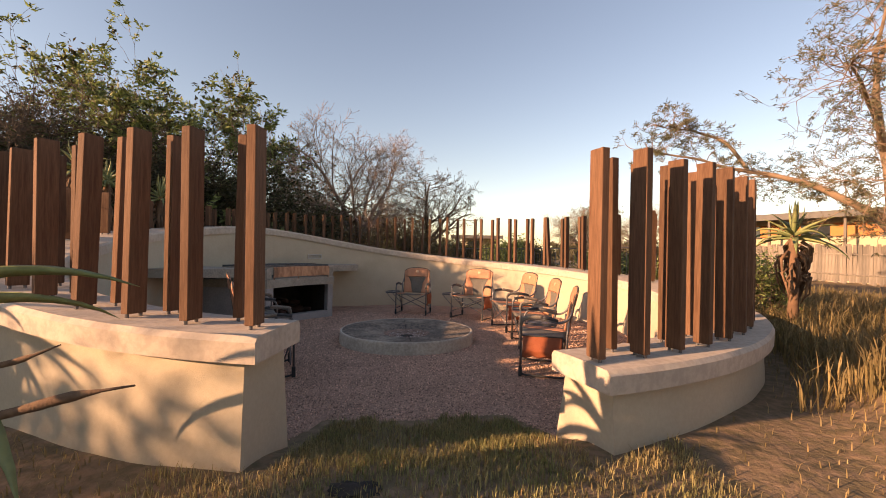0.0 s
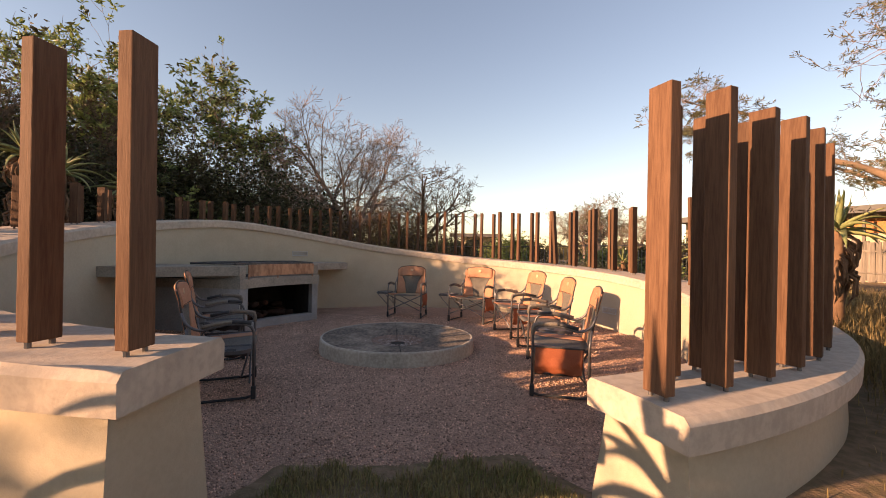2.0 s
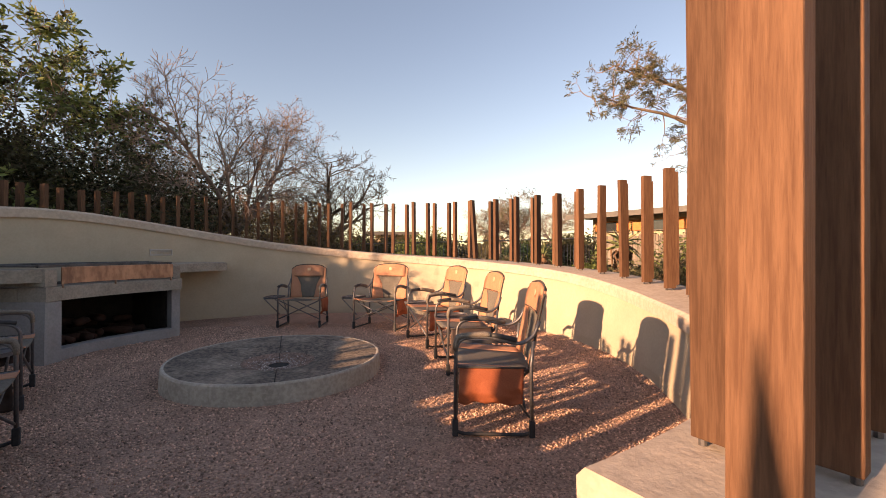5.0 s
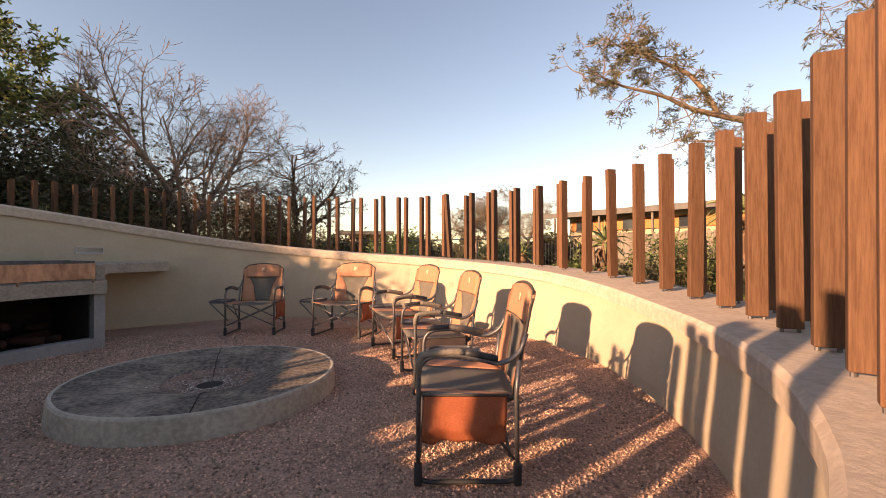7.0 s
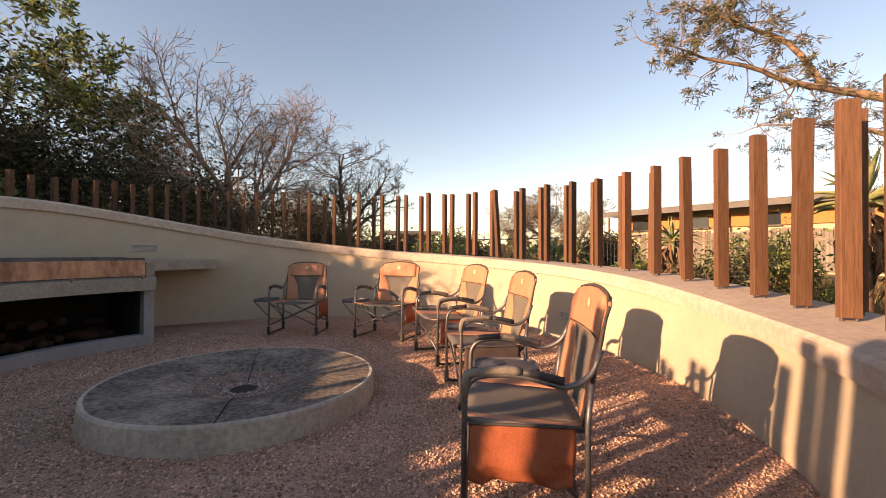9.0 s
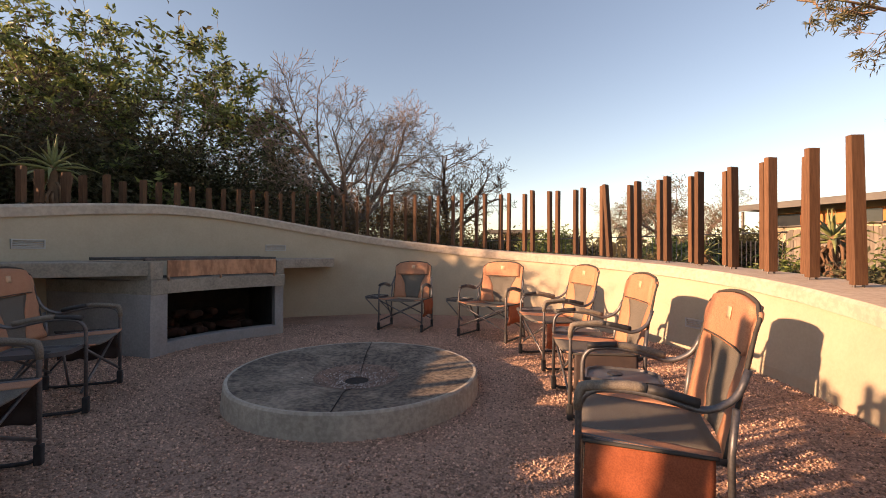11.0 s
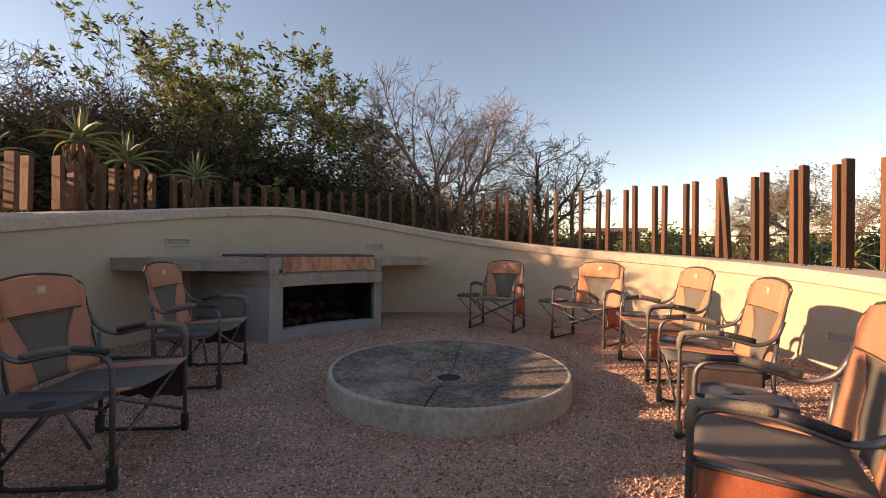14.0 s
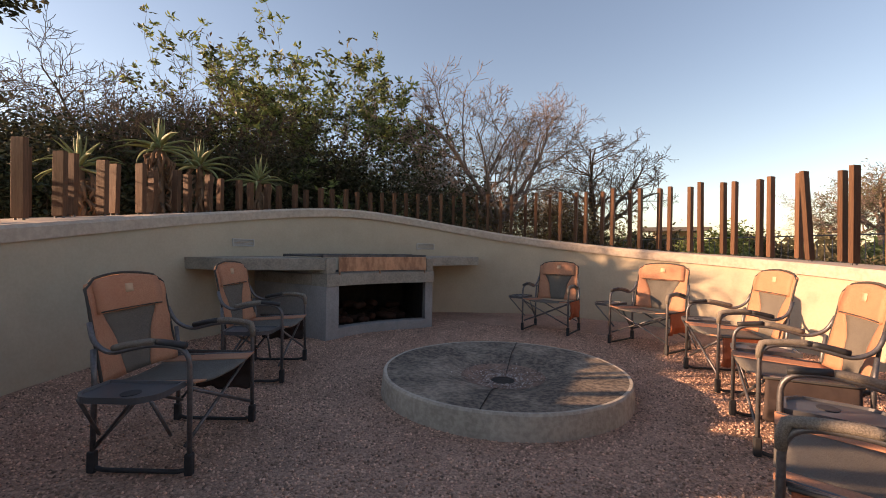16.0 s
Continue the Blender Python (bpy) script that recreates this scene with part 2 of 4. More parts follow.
def cap_z(a):
    """Height of the coping's top at an azimuth, smoothly between the profile's points."""
    xs, zs = [p[0] for p in PROFILE], [p[1] for p in PROFILE]
    return sum(float(np.interp(a + d, xs, zs)) for d in (-6, -3, 0, 3, 6)) / 5


def ring(a, r, z):
    return Vector((CX + r * math.sin(radians(a)), CY + r * math.cos(radians(a)), z))


def flare(a):
    """How far the inner face steps back towards the gateway."""
    return 0.30 * smooth(105, 155, abs(a))


def post_top(y):
    return 2.06 + (y - 2.7) * 0.026


def smooth(a, b, x):
    t = min(1, max(0, (x - a) / (b - a)))
    return t * t * (3 - 2 * t)


def ground_z(x, y):
    dx, dy = x - CX, y - CY
    r, a = math.hypot(dx, dy), math.degrees(math.atan2(dx, dy))
    if r < 3.3:
        return -0.04
    bump = 0.05 * noise.noise(Vector((x * 0.7, y * 0.7, 0))) + 0.02 * noise.noise(Vector((x * 2.3, y * 2.3, 3)))
    gate = 1 - smooth(6, 14, abs((a - 171.5 + 180) % 360 - 180) - 4)
    inside_open = -0.04 + 0.055 * smooth(3.35, 3.6, r) + 0.19 * smooth(3.6, 4.9, r) + 0.12 * smooth(4.9, 8, r)
    closed = -0.04 + 0.26 * smooth(4.05, 4.6, r)
    z = inside_open * gate + closed * (1 - gate)
    z += bump * smooth(3.8, 5.2, r)
    z += 0.85 * smooth(2.3, 4.6, x) * smooth(5.6, 2.2, y) * smooth(4.9, 6.2, r)         # bank beside the approach
    z += 0.25 * smooth(6, 14, r) * smooth(3.0, 6.0, x)
    z += 0.5 * smooth(5, 9, r) * smooth(-3.5, -7.0, x)                              # ground behind the high wall
    return z * (1 - smooth(40, 300, r))


# ground sheet to the horizon
def build_ground():
    radii = [0.0, 1.5, 2.6] + [3.1 + 0.12 * i for i in range(50)]
    while radii[-1] < 2500:
        radii.append(radii[-1] * 1.13)
    n = 220
    verts, faces = [(CX, CY, -0.04)], []
    for r in radii[1:]:
        for k in range(n):
            a = 2 * math.pi * k / n
            x, y = CX + r * math.sin(a), CY + r * math.cos(a)
            verts.append((x, y, ground_z(x, y)))
    for k in range(n):
        faces.append((0, 1 + (k + 1) % n, 1 + k))
    for i in range(len(radii) - 2):
        for k in range(n):
            a, b = 1 + i * n + k, 1 + i * n + (k + 1) % n
            faces.append((a, b, b + n, a + n))
    return tagged(mesh_object("ground", verts, faces, M["soil"], smooth=True), "bare brown soil with patches of dry grass", "ground", kind="structure")


build_ground()


def gravel_edge(a):
    """Radius of the gravel at an azimuth: under the wall, and a wavy line across the gateway."""
    d = abs((a - 171.5 + 180) % 360 - 180)
    if d > 13:
        return 4.0 + flare(a)
    return 3.62 + 0.10 * math.sin(a * 0.55 + 1.0) + 0.05 * math.sin(a * 1.9)


def build_gravel():
    n, steps = 220, 24
    verts, faces = [(CX, CY, 0.0)], []
    for i in range(1, steps + 1):
        for k in range(n):
            a = 360 * k / n
            r = gravel_edge((a + 180) % 360 - 180 if a > 180 else a) * (i / steps)
            p = ring(a, r, 0)
            z = 0.012 * noise.noise(Vector((p.x * 1.7, p.y * 1.7, 0))) if i < steps else -0.005
            verts.append((p.x, p.y, z))
    for k in range(n):
        faces.append((0, 1 + (k + 1) % n, 1 + k))
    for i in range(steps - 1):
        for k in range(n):
            a, b = 1 + i * n + k, 1 + i * n + (k + 1) % n
            faces.append((a, b, b + n, a + n))
    return tagged(mesh_object("floor", verts, faces, M["gravel"], smooth=True), "reddish-brown crushed stone gravel floor", "gravel floor", kind="structure")


build_gravel()


def sweep(name, section, mat, a0, a1, step, label, category, wobble=0.0, smooth_it=False):
    """A closed section (functions of azimuth giving radius and height) swept round the ring."""
    count = int((a1 - a0) / step)
    k = len(section(a0))
    verts, faces = [], []
    for i in range(count + 1):
        a = a0 + (a1 - a0) * i / count
        for j, (r, z) in enumerate(section(a)):
            p = ring(a, r, z)
            w = wobble * noise.noise(p * 3.1 + Vector((j * 0.3, 0, 0))) + wobble * 0.5 * noise.noise(p * 11)
            p = ring(a, r + w, z + w * 0.5)
            verts.append(p)
    for i in range(count):
        for j in range(k):
            p, q = i * k + j, i * k + (j + 1) % k
            faces.append((p, p + k, q + k, q))
    faces.append(tuple(range(k)))
    faces.append(tuple(range((count + 1) * k - 1, count * k - 1, -1)))
    return tagged(mesh_object(name, verts, faces, mat, smooth=False), label, category, kind="structure")


def wall_section(a):
    top, f = cap_z(a) - CAP + 0.01, flare(a)
    return [(R_BASE + f, -0.15), (R_BASE + f + 0.012, 0.1), (R_BASE + f + 0.6 * (R_TOP - R_BASE), top * 0.6), (R_TOP + f, top), (R_OUT, top), (R_OUT + 0.02, top * 0.5), (R_OUT + 0.03, -0.15)]


def cap_section(a):
    z, r = cap_z(a), R_CAP_IN + flare(a)
    return [(r, z - CAP), (r - 0.004, z - 0.03), (r + 0.022, z), (r + 0.2, z + 0.004), (4.6, z + 0.004), (R_CAP_OUT - 0.025, z), (R_CAP_OUT, z - 0.03), (R_CAP_OUT - 0.004, z - CAP)]


sweep("wall_ring", wall_section, M["plaster"], A0 + 1.2, A1 - 1.2, 1.5, "cream plastered curved boundary wall with battered face", "wall", 0.004)
sweep("wall_coping", cap_section, M["coping"], A0, A1, 0.8, "weathered pinkish concrete coping on the curved wall", "coping", 0.0035)

# ---- timber posts on the wall ----
screen = empty("post_screen", pose(CX, CY, 0), "row of square brown hardwood posts along the wall coping", "post screen")
post_mesh = {}


def add_post(a, r, rng, extra_tilt=None):
    """A flat board standing on edge, its broad faces along the radius."""
    z = cap_z(a) + 0.025
    p = ring(a, r, z)
    top = post_top(p.y) + rng.uniform(-0.025, 0.025)
    h = round(top - z, 2)
    if h not in post_mesh:
        bm = box_bm((0.116, 0.054, h), (0, 0, h / 2), 0.004)
        ob = part("post", bm, M["wood"], screen)
        post_mesh[h] = ob.data
    else:
        ob = new("post", post_mesh[h])
        ob.parent = screen
    tilt = extra_tilt or (rng.gauss(0, 0.45), rng.gauss(0, 0.4))
    ob.matrix_parent_inverse = Matrix.Translation((-CX, -CY, 0))
    ob.matrix_basis = pose(p.x, p.y, p.z, tilt[0], tilt[1], 90 - a + rng.uniform(-4, 4))
    for x in (-0.04, 0.04):
        bolt = new("bolt", bolt_data)
        bolt.parent = ob
        bolt.location = (x, 0, -0.02)
    return ob


def bolt_mesh():
    bm = bmesh.new()
    bmesh.ops.create_cone(bm, cap_ends=True, segments=8, radius1=0.011, radius2=0.011, depth=0.05)
    me = bpy.data.meshes.new("bolt")
    bm.to_mesh(me)
    bm.free()
    me.materials.append(M["steel"])
    return me


bolt_data = bolt_mesh()
rng = random.Random(5)
R_IN_POST, R_OUT_POST = 4.42, 4.62


def even_run(first, last, count):
    return [first + (last - first) * k / count for k in range(count + 1)]


# azimuths of the two rows: even along the ring, closer towards the gateway's two ends
INNER = [-173.7, -167.5, -161.8, -156.0, -150.3, -144.6, -139.0, -133.4, -128.0, -122.7, -117.6] + even_run(-112.5, 112.0, 37) + [117.8, 123.6, 129.8, 135.8, 141.4, 146.4, 151.2, 154.8]
OUTER = [-176.2, -171.4, -166.5, -161.3, -156.0, -150.6, -145.0, -139.2, -133.2, -127.0, -120.8] + even_run(-114.6, 108.6, 37) + [114.2, 119.6, 124.8, 130.0, 135.0, 140.0, 144.8, 149.4, 153.9, 158.5]
for a in INNER:
    add_post(a, R_IN_POST, rng, (-4.2, 0.4) if abs(a - 45.2) < 2.5 else None)
for a in OUTER:
    add_post(a, R_OUT_POST, rng)

# ---- fire pit ----
PX, PY, PR, PH = -0.51, 6.635, 1.03, 0.17
pit = empty("fire_pit", pose(PX, PY, 0), "low round concrete fire pit with dished sooty top", "fire pit")


def lathe(name, profile, mat, parent, label="", n=72, wob=0.0):
    verts, faces = [], []
    for r, z in profile:
        for i in range(n):
            t = 2 * math.pi * i / n
            w = 1 + wob * noise.noise(Vector((math.cos(t) * 2, math.sin(t) * 2, z * 6 + r * 3)))
            verts.append((r * w * math.cos(t), r * w * math.sin(t), z))
    for j in range(len(profile) - 1):
        for i in range(n):
            p, q = j * n + i, j * n + (i + 1) % n
            faces.append((p, q, q + n, p + n))
    return mesh_object(name, verts, faces, mat, parent, label, smooth=False)


lathe("kerb", [(PR + 0.012, -0.05), (PR + 0.006, 0.0), (PR - 0.004, PH - 0.015), (PR - 0.014, PH), (PR - 0.036, PH - 0.001)], M["kerb"], pit, "grey concrete rim", wob=0.012)
lathe("dish", [(PR - 0.036, PH - 0.001), (0.85, PH - 0.006), (0.75, PH - 0.01), (0.64, PH - 0.016), (0.55, PH - 0.025), (0.46, PH - 0.045), (0.36, PH - 0.07), (0.22, PH - 0.11)], M["pit_top"], pit, "soot-darkened screed dish", wob=0.006)
lathe("ash_bed", [(0.36, PH - 0.068), (0.22, PH - 0.108), (0.16, PH - 0.115), (0.09, PH - 0.12)], M["ash"], pit, "pale ash round the drain", wob=0.02)
lathe("drain", [(0.10, PH - 0.112), (0.09, PH - 0.116), (0.001, PH - 0.117)], M["soot"], pit, "black drain plate", n=32)
rng = random.Random(8)
vs, fs = [], []
for i in range(800):
    t, r = rng.uniform(0, 6.28), 0.11 + abs(rng.gauss(0, 0.11))
    z = PH - 0.112 + max(0, r - 0.2) * 0.27
    sz = rng.uniform(0.003, 0.012)
    c = Vector((r * math.cos(t), r * math.sin(t), z + sz * 0.4))
    k = len(vs)
    vs += [c + Vector((rng.uniform(-1, 1), rng.uniform(-1, 1), rng.uniform(-0.5, 0.8))) * sz for j in range(4)]
    fs += [(k, k + 1, k + 2), (k, k + 2, k + 3), (k, k + 1, k + 3), (k + 1, k + 2, k + 3)]
tagged(mesh_object("ash_flakes", vs, fs, M["flake"], pit, "pale scattered ash flakes"), kind="stuff")
for ang in (99, 279):
    v0, v1 = radians(ang), 0
    pts = [(math.cos(v0) * r, math.sin(v0) * r, z + 0.002) for r, z in ((PR - 0.03, PH), (0.62, PH - 0.012), (0.5, PH - 0.03), (0.36, PH - 0.07), (0.22, PH - 0.11))]
    tube("joint", pts, 0.004, M["soot"], pit, "dark expansion joint", 5)

# ---- braai counter and hearth ----
HA0, HA1, RF = -82.6, -42.5, 2.42           # ends and front of the hearth


def arc_block(name, a0, a1, r0, r1, z0, z1, mat, parent=None, label="", step=2.0, wob=0.004, r0_end=None):
    n = max(2, int(abs(a1 - a0) / step))
    verts, faces = [], []
    for i in range(n + 1):
        a = a0 + (a1 - a0) * i / n
        near = r0 + ((r0_end or r0) - r0) * i / n
        for r, z in ((near, z0), (near, z1 - 0.008), (near + 0.008, z1), (r1, z1), (r1, z0)):
            p = ring(a, r, z)
            w = wob * noise.noise(p * 6)
            verts.append(p + Vector((w, w, w * 0.6)))
    for i in range(n):
        for j in range(5):
            p, q = i * 5 + j, i * 5 + (j + 1) % 5
            faces.append((p, p + 5, q + 5, q))
    faces.append(tuple(range(5)))
    faces.append(tuple(range((n + 1) * 5 - 1, n * 5 - 1, -1)))
    return mesh_object(name, verts, faces, mat, parent, label)


def root(name, label, category):
    return empty(name, Matrix(), label, category)


counter = root("concrete_counter", "weathered grey cantilevered concrete counter against the wall", "counter")
arc_block("left_slab", -97.5, HA0 - 0.1, 3.36, 4.0, 0.89, 1.035, M["concrete"], counter, r0_end=RF + 0.03)
arc_block("right_slab", HA1 + 0.1, -24.5, 2.9, 4.0, 0.90, 1.04, M["concrete"], counter, r0_end=3.42)

braai = root("braai_hearth", "grey concrete built-in barbecue hearth with stained steel front", "barbecue")
arc_block("side_pier", HA0, HA0 + 4.8, RF, 3.95, -0.05, 0.68, M["hearth"], braai)
arc_block("side_pier", HA1 - 2.6, HA1, RF + 0.05, 3.95, -0.05, 0.68, M["hearth"], braai)
arc_block("sill", HA0 + 4.2, HA1 - 2.6, RF + 0.01, RF + 0.16, -0.05, 0.13, M["hearth"], braai)
arc_block("lintel", HA0, HA1, RF - 0.01, RF + 0.28, 0.68, 0.84, M["concrete"], braai, "scorched concrete lintel beam")
arc_block("upper_cheek", HA0, HA0 + 3.4, RF, 3.95, 0.845, 1.036, M["concrete"], braai)
arc_block("upper_cheek", HA1 - 2.2, HA1, RF + 0.05, 3.95, 0.845, 1.036, M["concrete"], braai)
arc_block("cheek_block", HA0, HA0 + 4.2, RF + 0.285, 3.95, 0.684, 0.826, M["concrete"], braai)
arc_block("cheek_block", HA1 - 2.6, HA1, RF + 0.285, 3.95, 0.684, 0.826, M["concrete"], braai)
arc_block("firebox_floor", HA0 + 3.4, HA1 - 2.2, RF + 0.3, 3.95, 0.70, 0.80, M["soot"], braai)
# near-black panel, linings and floor added so the log recess is black inside
arc_block("back_panel", HA0 + 4.2, HA1 - 2.6, 3.78, 3.86, -0.04, 0.70, M["soot"], braai, "black back panel")
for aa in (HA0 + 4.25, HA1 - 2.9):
    arc_block("side_lining", aa, aa + 0.25, RF + 0.18, 3.78, 0.06, 0.675, M["soot"], braai, "black side lining", step=0.2)
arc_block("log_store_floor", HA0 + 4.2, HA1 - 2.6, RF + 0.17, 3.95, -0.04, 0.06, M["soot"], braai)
arc_block("front_plate", HA0 + 4.4, HA1 - 2.9, RF - 0.02, RF - 0.005, 0.865, 1.055, M["rust"], braai, "heat-stained steel front plate", wob=0.0)
for aa in (HA0 + 4.8, (HA0 + HA1) / 2, HA1 - 3.4):
    tube("peg", [ring(aa, RF - 0.012, 0.82), ring(aa, RF - 0.012, 0.88)], 0.012, M["rust"], braai)
arc_block("lid_frame", HA0 - 0.5, HA1 - 2.6, RF + 0.05, RF + 0.08, 1.05, 1.085, M["grill"], braai, "dark steel grill frame", wob=0)
arc_block("lid_frame", HA0 - 0.5, HA1 - 2.6, RF + 0.8, RF + 0.83, 1.05, 1.085, M["grill"], braai, "dark steel grill frame", wob=0)
for i in range(4):
    aa = HA0 - 0.5 + (HA1 - 2.1 - HA0) * i / 3
    tube("lid_bar", [ring(aa, RF + 0.06, 1.07), ring(aa, RF + 0.82, 1.07)], 0.012, M["grill"], braai)
for i in range(26):
    r = RF + 0.1 + i * 0.0275
    tube("grill_rod", [ring(HA0 + (HA1 - 2.6 - HA0) * j / 8, r, 1.06) for j in range(9)], 0.005, M["grill"], braai, sides=5)
rng = random.Random(9)
for i in range(34):
    aa, r = rng.uniform(HA0 + 8, HA1 - 6), rng.uniform(2.8, 3.4)
    c = ring(aa, r, 0.06 + 0.07 + rng.choice((0, 0, 0.1, 0.19)))
    d = Vector((rng.uniform(-1, 1), rng.uniform(-1, 1), rng.uniform(-0.12, 0.12))).normalized() * rng.uniform(0.10, 0.17)
    log = tube("firewood_log", [c - d, c - d * 0.3, c + d * 0.4 + Vector((0, 0, 0.008)), c + d], [0.045, 0.055, 0.05, 0.04], M["wood_log"], None, sides=7)
    tagged(log, "dark split firewood log stacked in the hearth", "firewood", "firewood in the hearth")

# ---- wall vents ----
def vent(a, z, r):
    v = empty("wall_vent", Matrix.Translation(ring(a, r, z)) @ pose(0, 0, 0, 0, 0, -a) @ Matrix.Scale(1.25, 4), "small grey louvred wall vent in the plaster", "vent", "wall vents")
    bm = bmesh.new()
    for sx, sz, x, zz in ((0.27, 0.012, 0, 0.038), (0.27, 0.012, 0, -0.038), (0.012, 0.064, 0.129, 0), (0.012, 0.064, -0.129, 0)):
        box_bm((sx, 0.03, sz), (x, 0, zz), 0.002, bm=bm)
    part("frame", bm, M["vent"], v)
    part("backing", box_bm((0.246, 0.01, 0.064), (0, 0.008, 0)), M["vent"], v)
    for i in range(4):
        part("slat", box_bm((0.246, 0.016, 0.004), (0, -0.002, -0.024 + 0.016 * i), m=pose(0, 0, 0, 35, 0, 0)), M["vent"], v)


vent(-85, 1.23, 3.975)
vent(-38.6, 1.22, 3.975)
vent(69, 0.33, 3.935)

# ---- folding director's chairs ----
def chair_master(label, pouch_mat, pouch_label):
    c = empty("folding_chair", Matrix(), label, "chair", "chairs round the fire pit")
    for s in (-1, 1):
        x = 0.31 * s
        arm = rounded([(x, -0.255, 0.02), (x, -0.25, 0.635), (x, -0.05, 0.655), (x, 0.17, 0.60), (x * 0.96, 0.265, 0.65), (x * 0.905, 0.305, 0.75)], 0.09, 6)
        tube("arm_tube", arm, 0.0125, M["steel"], c)
        tube("rear_leg", [(x, 0.25, 0.02), (x, 0.245, 0.46), (x * 0.97, 0.262, 0.62)], 0.0125, M["steel"], c)
        tube("sled_rail", rounded([(x, -0.25, 0.035), (x, -0.2, 0.018), (x, 0.2, 0.018), (x, 0.25, 0.035)], 0.03, 3), 0.0115, M["black"], c)
        for y in (-0.254, 0.25):
            part("foot_joint", box_bm((0.034, 0.04, 0.11), (x, y, 0.058), 0.008), M["black"], c)
        tube("seat_rail", [(x * 0.94, -0.265, 0.455), (x * 0.94, 0.24, 0.43)], 0.012, M["steel"], c)
        along = lambda q: Vector((x, -0.25 + 0.42 * q, 0.646 + 0.02 * math.sin(q * 3.1) - 0.042 * max(0, q - 0.45)))
        ribbed, bare = ((0.0, 0.55), (0.56, 0.95)) if s > 0 else ((0.42, 0.95), (0.05, 0.41))
        pad = [along(ribbed[0] + (ribbed[1] - ribbed[0]) * k / 8) for k in range(9)]
        if s > 0:
            pad = [Vector((x, -0.253, 0.56)), Vector((x, -0.25, 0.61))] + [p + Vector((0, 0.012 if k == 0 else 0, 0)) for k, p in enumerate(pad)]
        tube("arm_pad", pad, [0.0165] + [0.0188] * (len(pad) - 2) + [0.0172], M["sleeve"], c, "ribbed grey-brown arm sleeve", 10)
        tube("grip_sleeve", [along(bare[0] + (bare[1] - bare[0]) * k / 5) for k in range(6)], 0.0175, M["black"], c, "black foam arm sleeve", 9)
        tube("side_brace", [(x, 0.235, 0.13), (x, 0.02, 0.40), (x, -0.05, 0.44)], 0.008, M["steel"], c, sides=6)
    for y in (-0.235, 0.225):
        for s in (-1, 1):
            tube("cross_brace", [(-0.30 * s, y + 0.012 * s, 0.14), (0.295 * s, y + 0.012 * s, 0.43)], 0.0095, M["steel"], c, sides=6)
    # back: a curved panel that leans, in strips of cloth
    def back_point(u, v, lift=0.0):
        # u: -1..1 across, v: 0..1 from seat to top
        half = (0.276 - 0.004 * v) * (1 - 0.05 * smooth(0.90, 1.0, v))
        y = 0.235 + 0.115 * v + 0.035 * (1 - u * u) * (1 - 0.4 * v) - lift
        z = 0.43 + 0.56 * v - 0.012 * u * u * smooth(0.8, 1, v) * 3
        return Vector((half * u, y, z))
    def cloth(name, u0, u1, v0, v1, mat, lift, label, nu=8, nv=10, waist=None, thick=0.008):
        verts, faces = [], []
        for side in (0, 1):
            for j in range(nv + 1):
                v = v0 + (v1 - v0) * j / nv
                for i in range(nu + 1):
                    a, b = (u0, u1) if not waist else waist(v)
                    u = a + (b - a) * i / nu
                    p = back_point(u, v, lift - side * thick)
                    p.y += 0.007 * noise.noise(p * 9) + 0.004 * noise.noise(p * 21)
                    verts.append(p)
        n = (nu + 1) * (nv + 1)
        for j in range(nv):
            for i in range(nu):
                a = j * (nu + 1) + i
                faces.append((a, a + 1, a + nu + 2, a + nu + 1))
                faces.append((n + a, n + a + nu + 1, n + a + nu + 2, n + a + 1))
        rim = [i for i in range(nu + 1)] + [j * (nu + 1) + nu for j in range(1, nv + 1)] + [nv * (nu + 1) + i for i in range(nu - 1, -1, -1)] + [j * (nu + 1) for j in range(nv - 1, 0, -1)]
        for p, q in zip(rim, rim[1:] + rim[:1]):
            faces.append((p, p + n, q + n, q))
        return mesh_object(name, verts, faces, mat, c, label, smooth=True)
    inset = lambda v: 0.46 + 0.32 * smooth(0.30, 0.75, v) - 0.10 * smooth(0.3, 0.0, v)
    cloth("back_mesh", 0, 0, 0.0, 0.66, M["mesh"], 0.0, "grey mesh back panel", waist=lambda v: (-inset(v), inset(v)))
    cloth("back_edge", 0, 0, 0.0, 0.97, M["orange"], 0.005, "orange canvas edge", nu=4, nv=16, waist=lambda v: (-1, -inset(v) + 0.02), thick=0.014)
    cloth("back_edge", 0, 0, 0.0, 0.97, M["orange"], 0.005, "orange canvas edge", nu=4, nv=16, waist=lambda v: (inset(v) - 0.02, 1), thick=0.014)
    cloth("head_pad", -0.84, 0.84, 0.63, 0.985, M["orange"], 0.02, "padded orange headrest", thick=0.034)
    cloth("print", -0.10, 0.10, 0.80, 0.89, M["logo"], 0.0215, "small pale printed mark", nu=2, nv=3, thick=0.001)
    edge = [back_point(-1, v / 10) for v in range(0, 10)] + [back_point(u / 5, 1.0) for u in range(-4, 5)] + [back_point(1, v / 10) for v in range(9, -1, -1)]
    tube("back_frame", edge, 0.0075, M["piping"], c, "dark frame piping")
    tube("pad_seam", [back_point(u / 5 * 0.8, 0.645, 0.02) for u in range(-5, 6)], 0.004, M["piping"], c, sides=5)
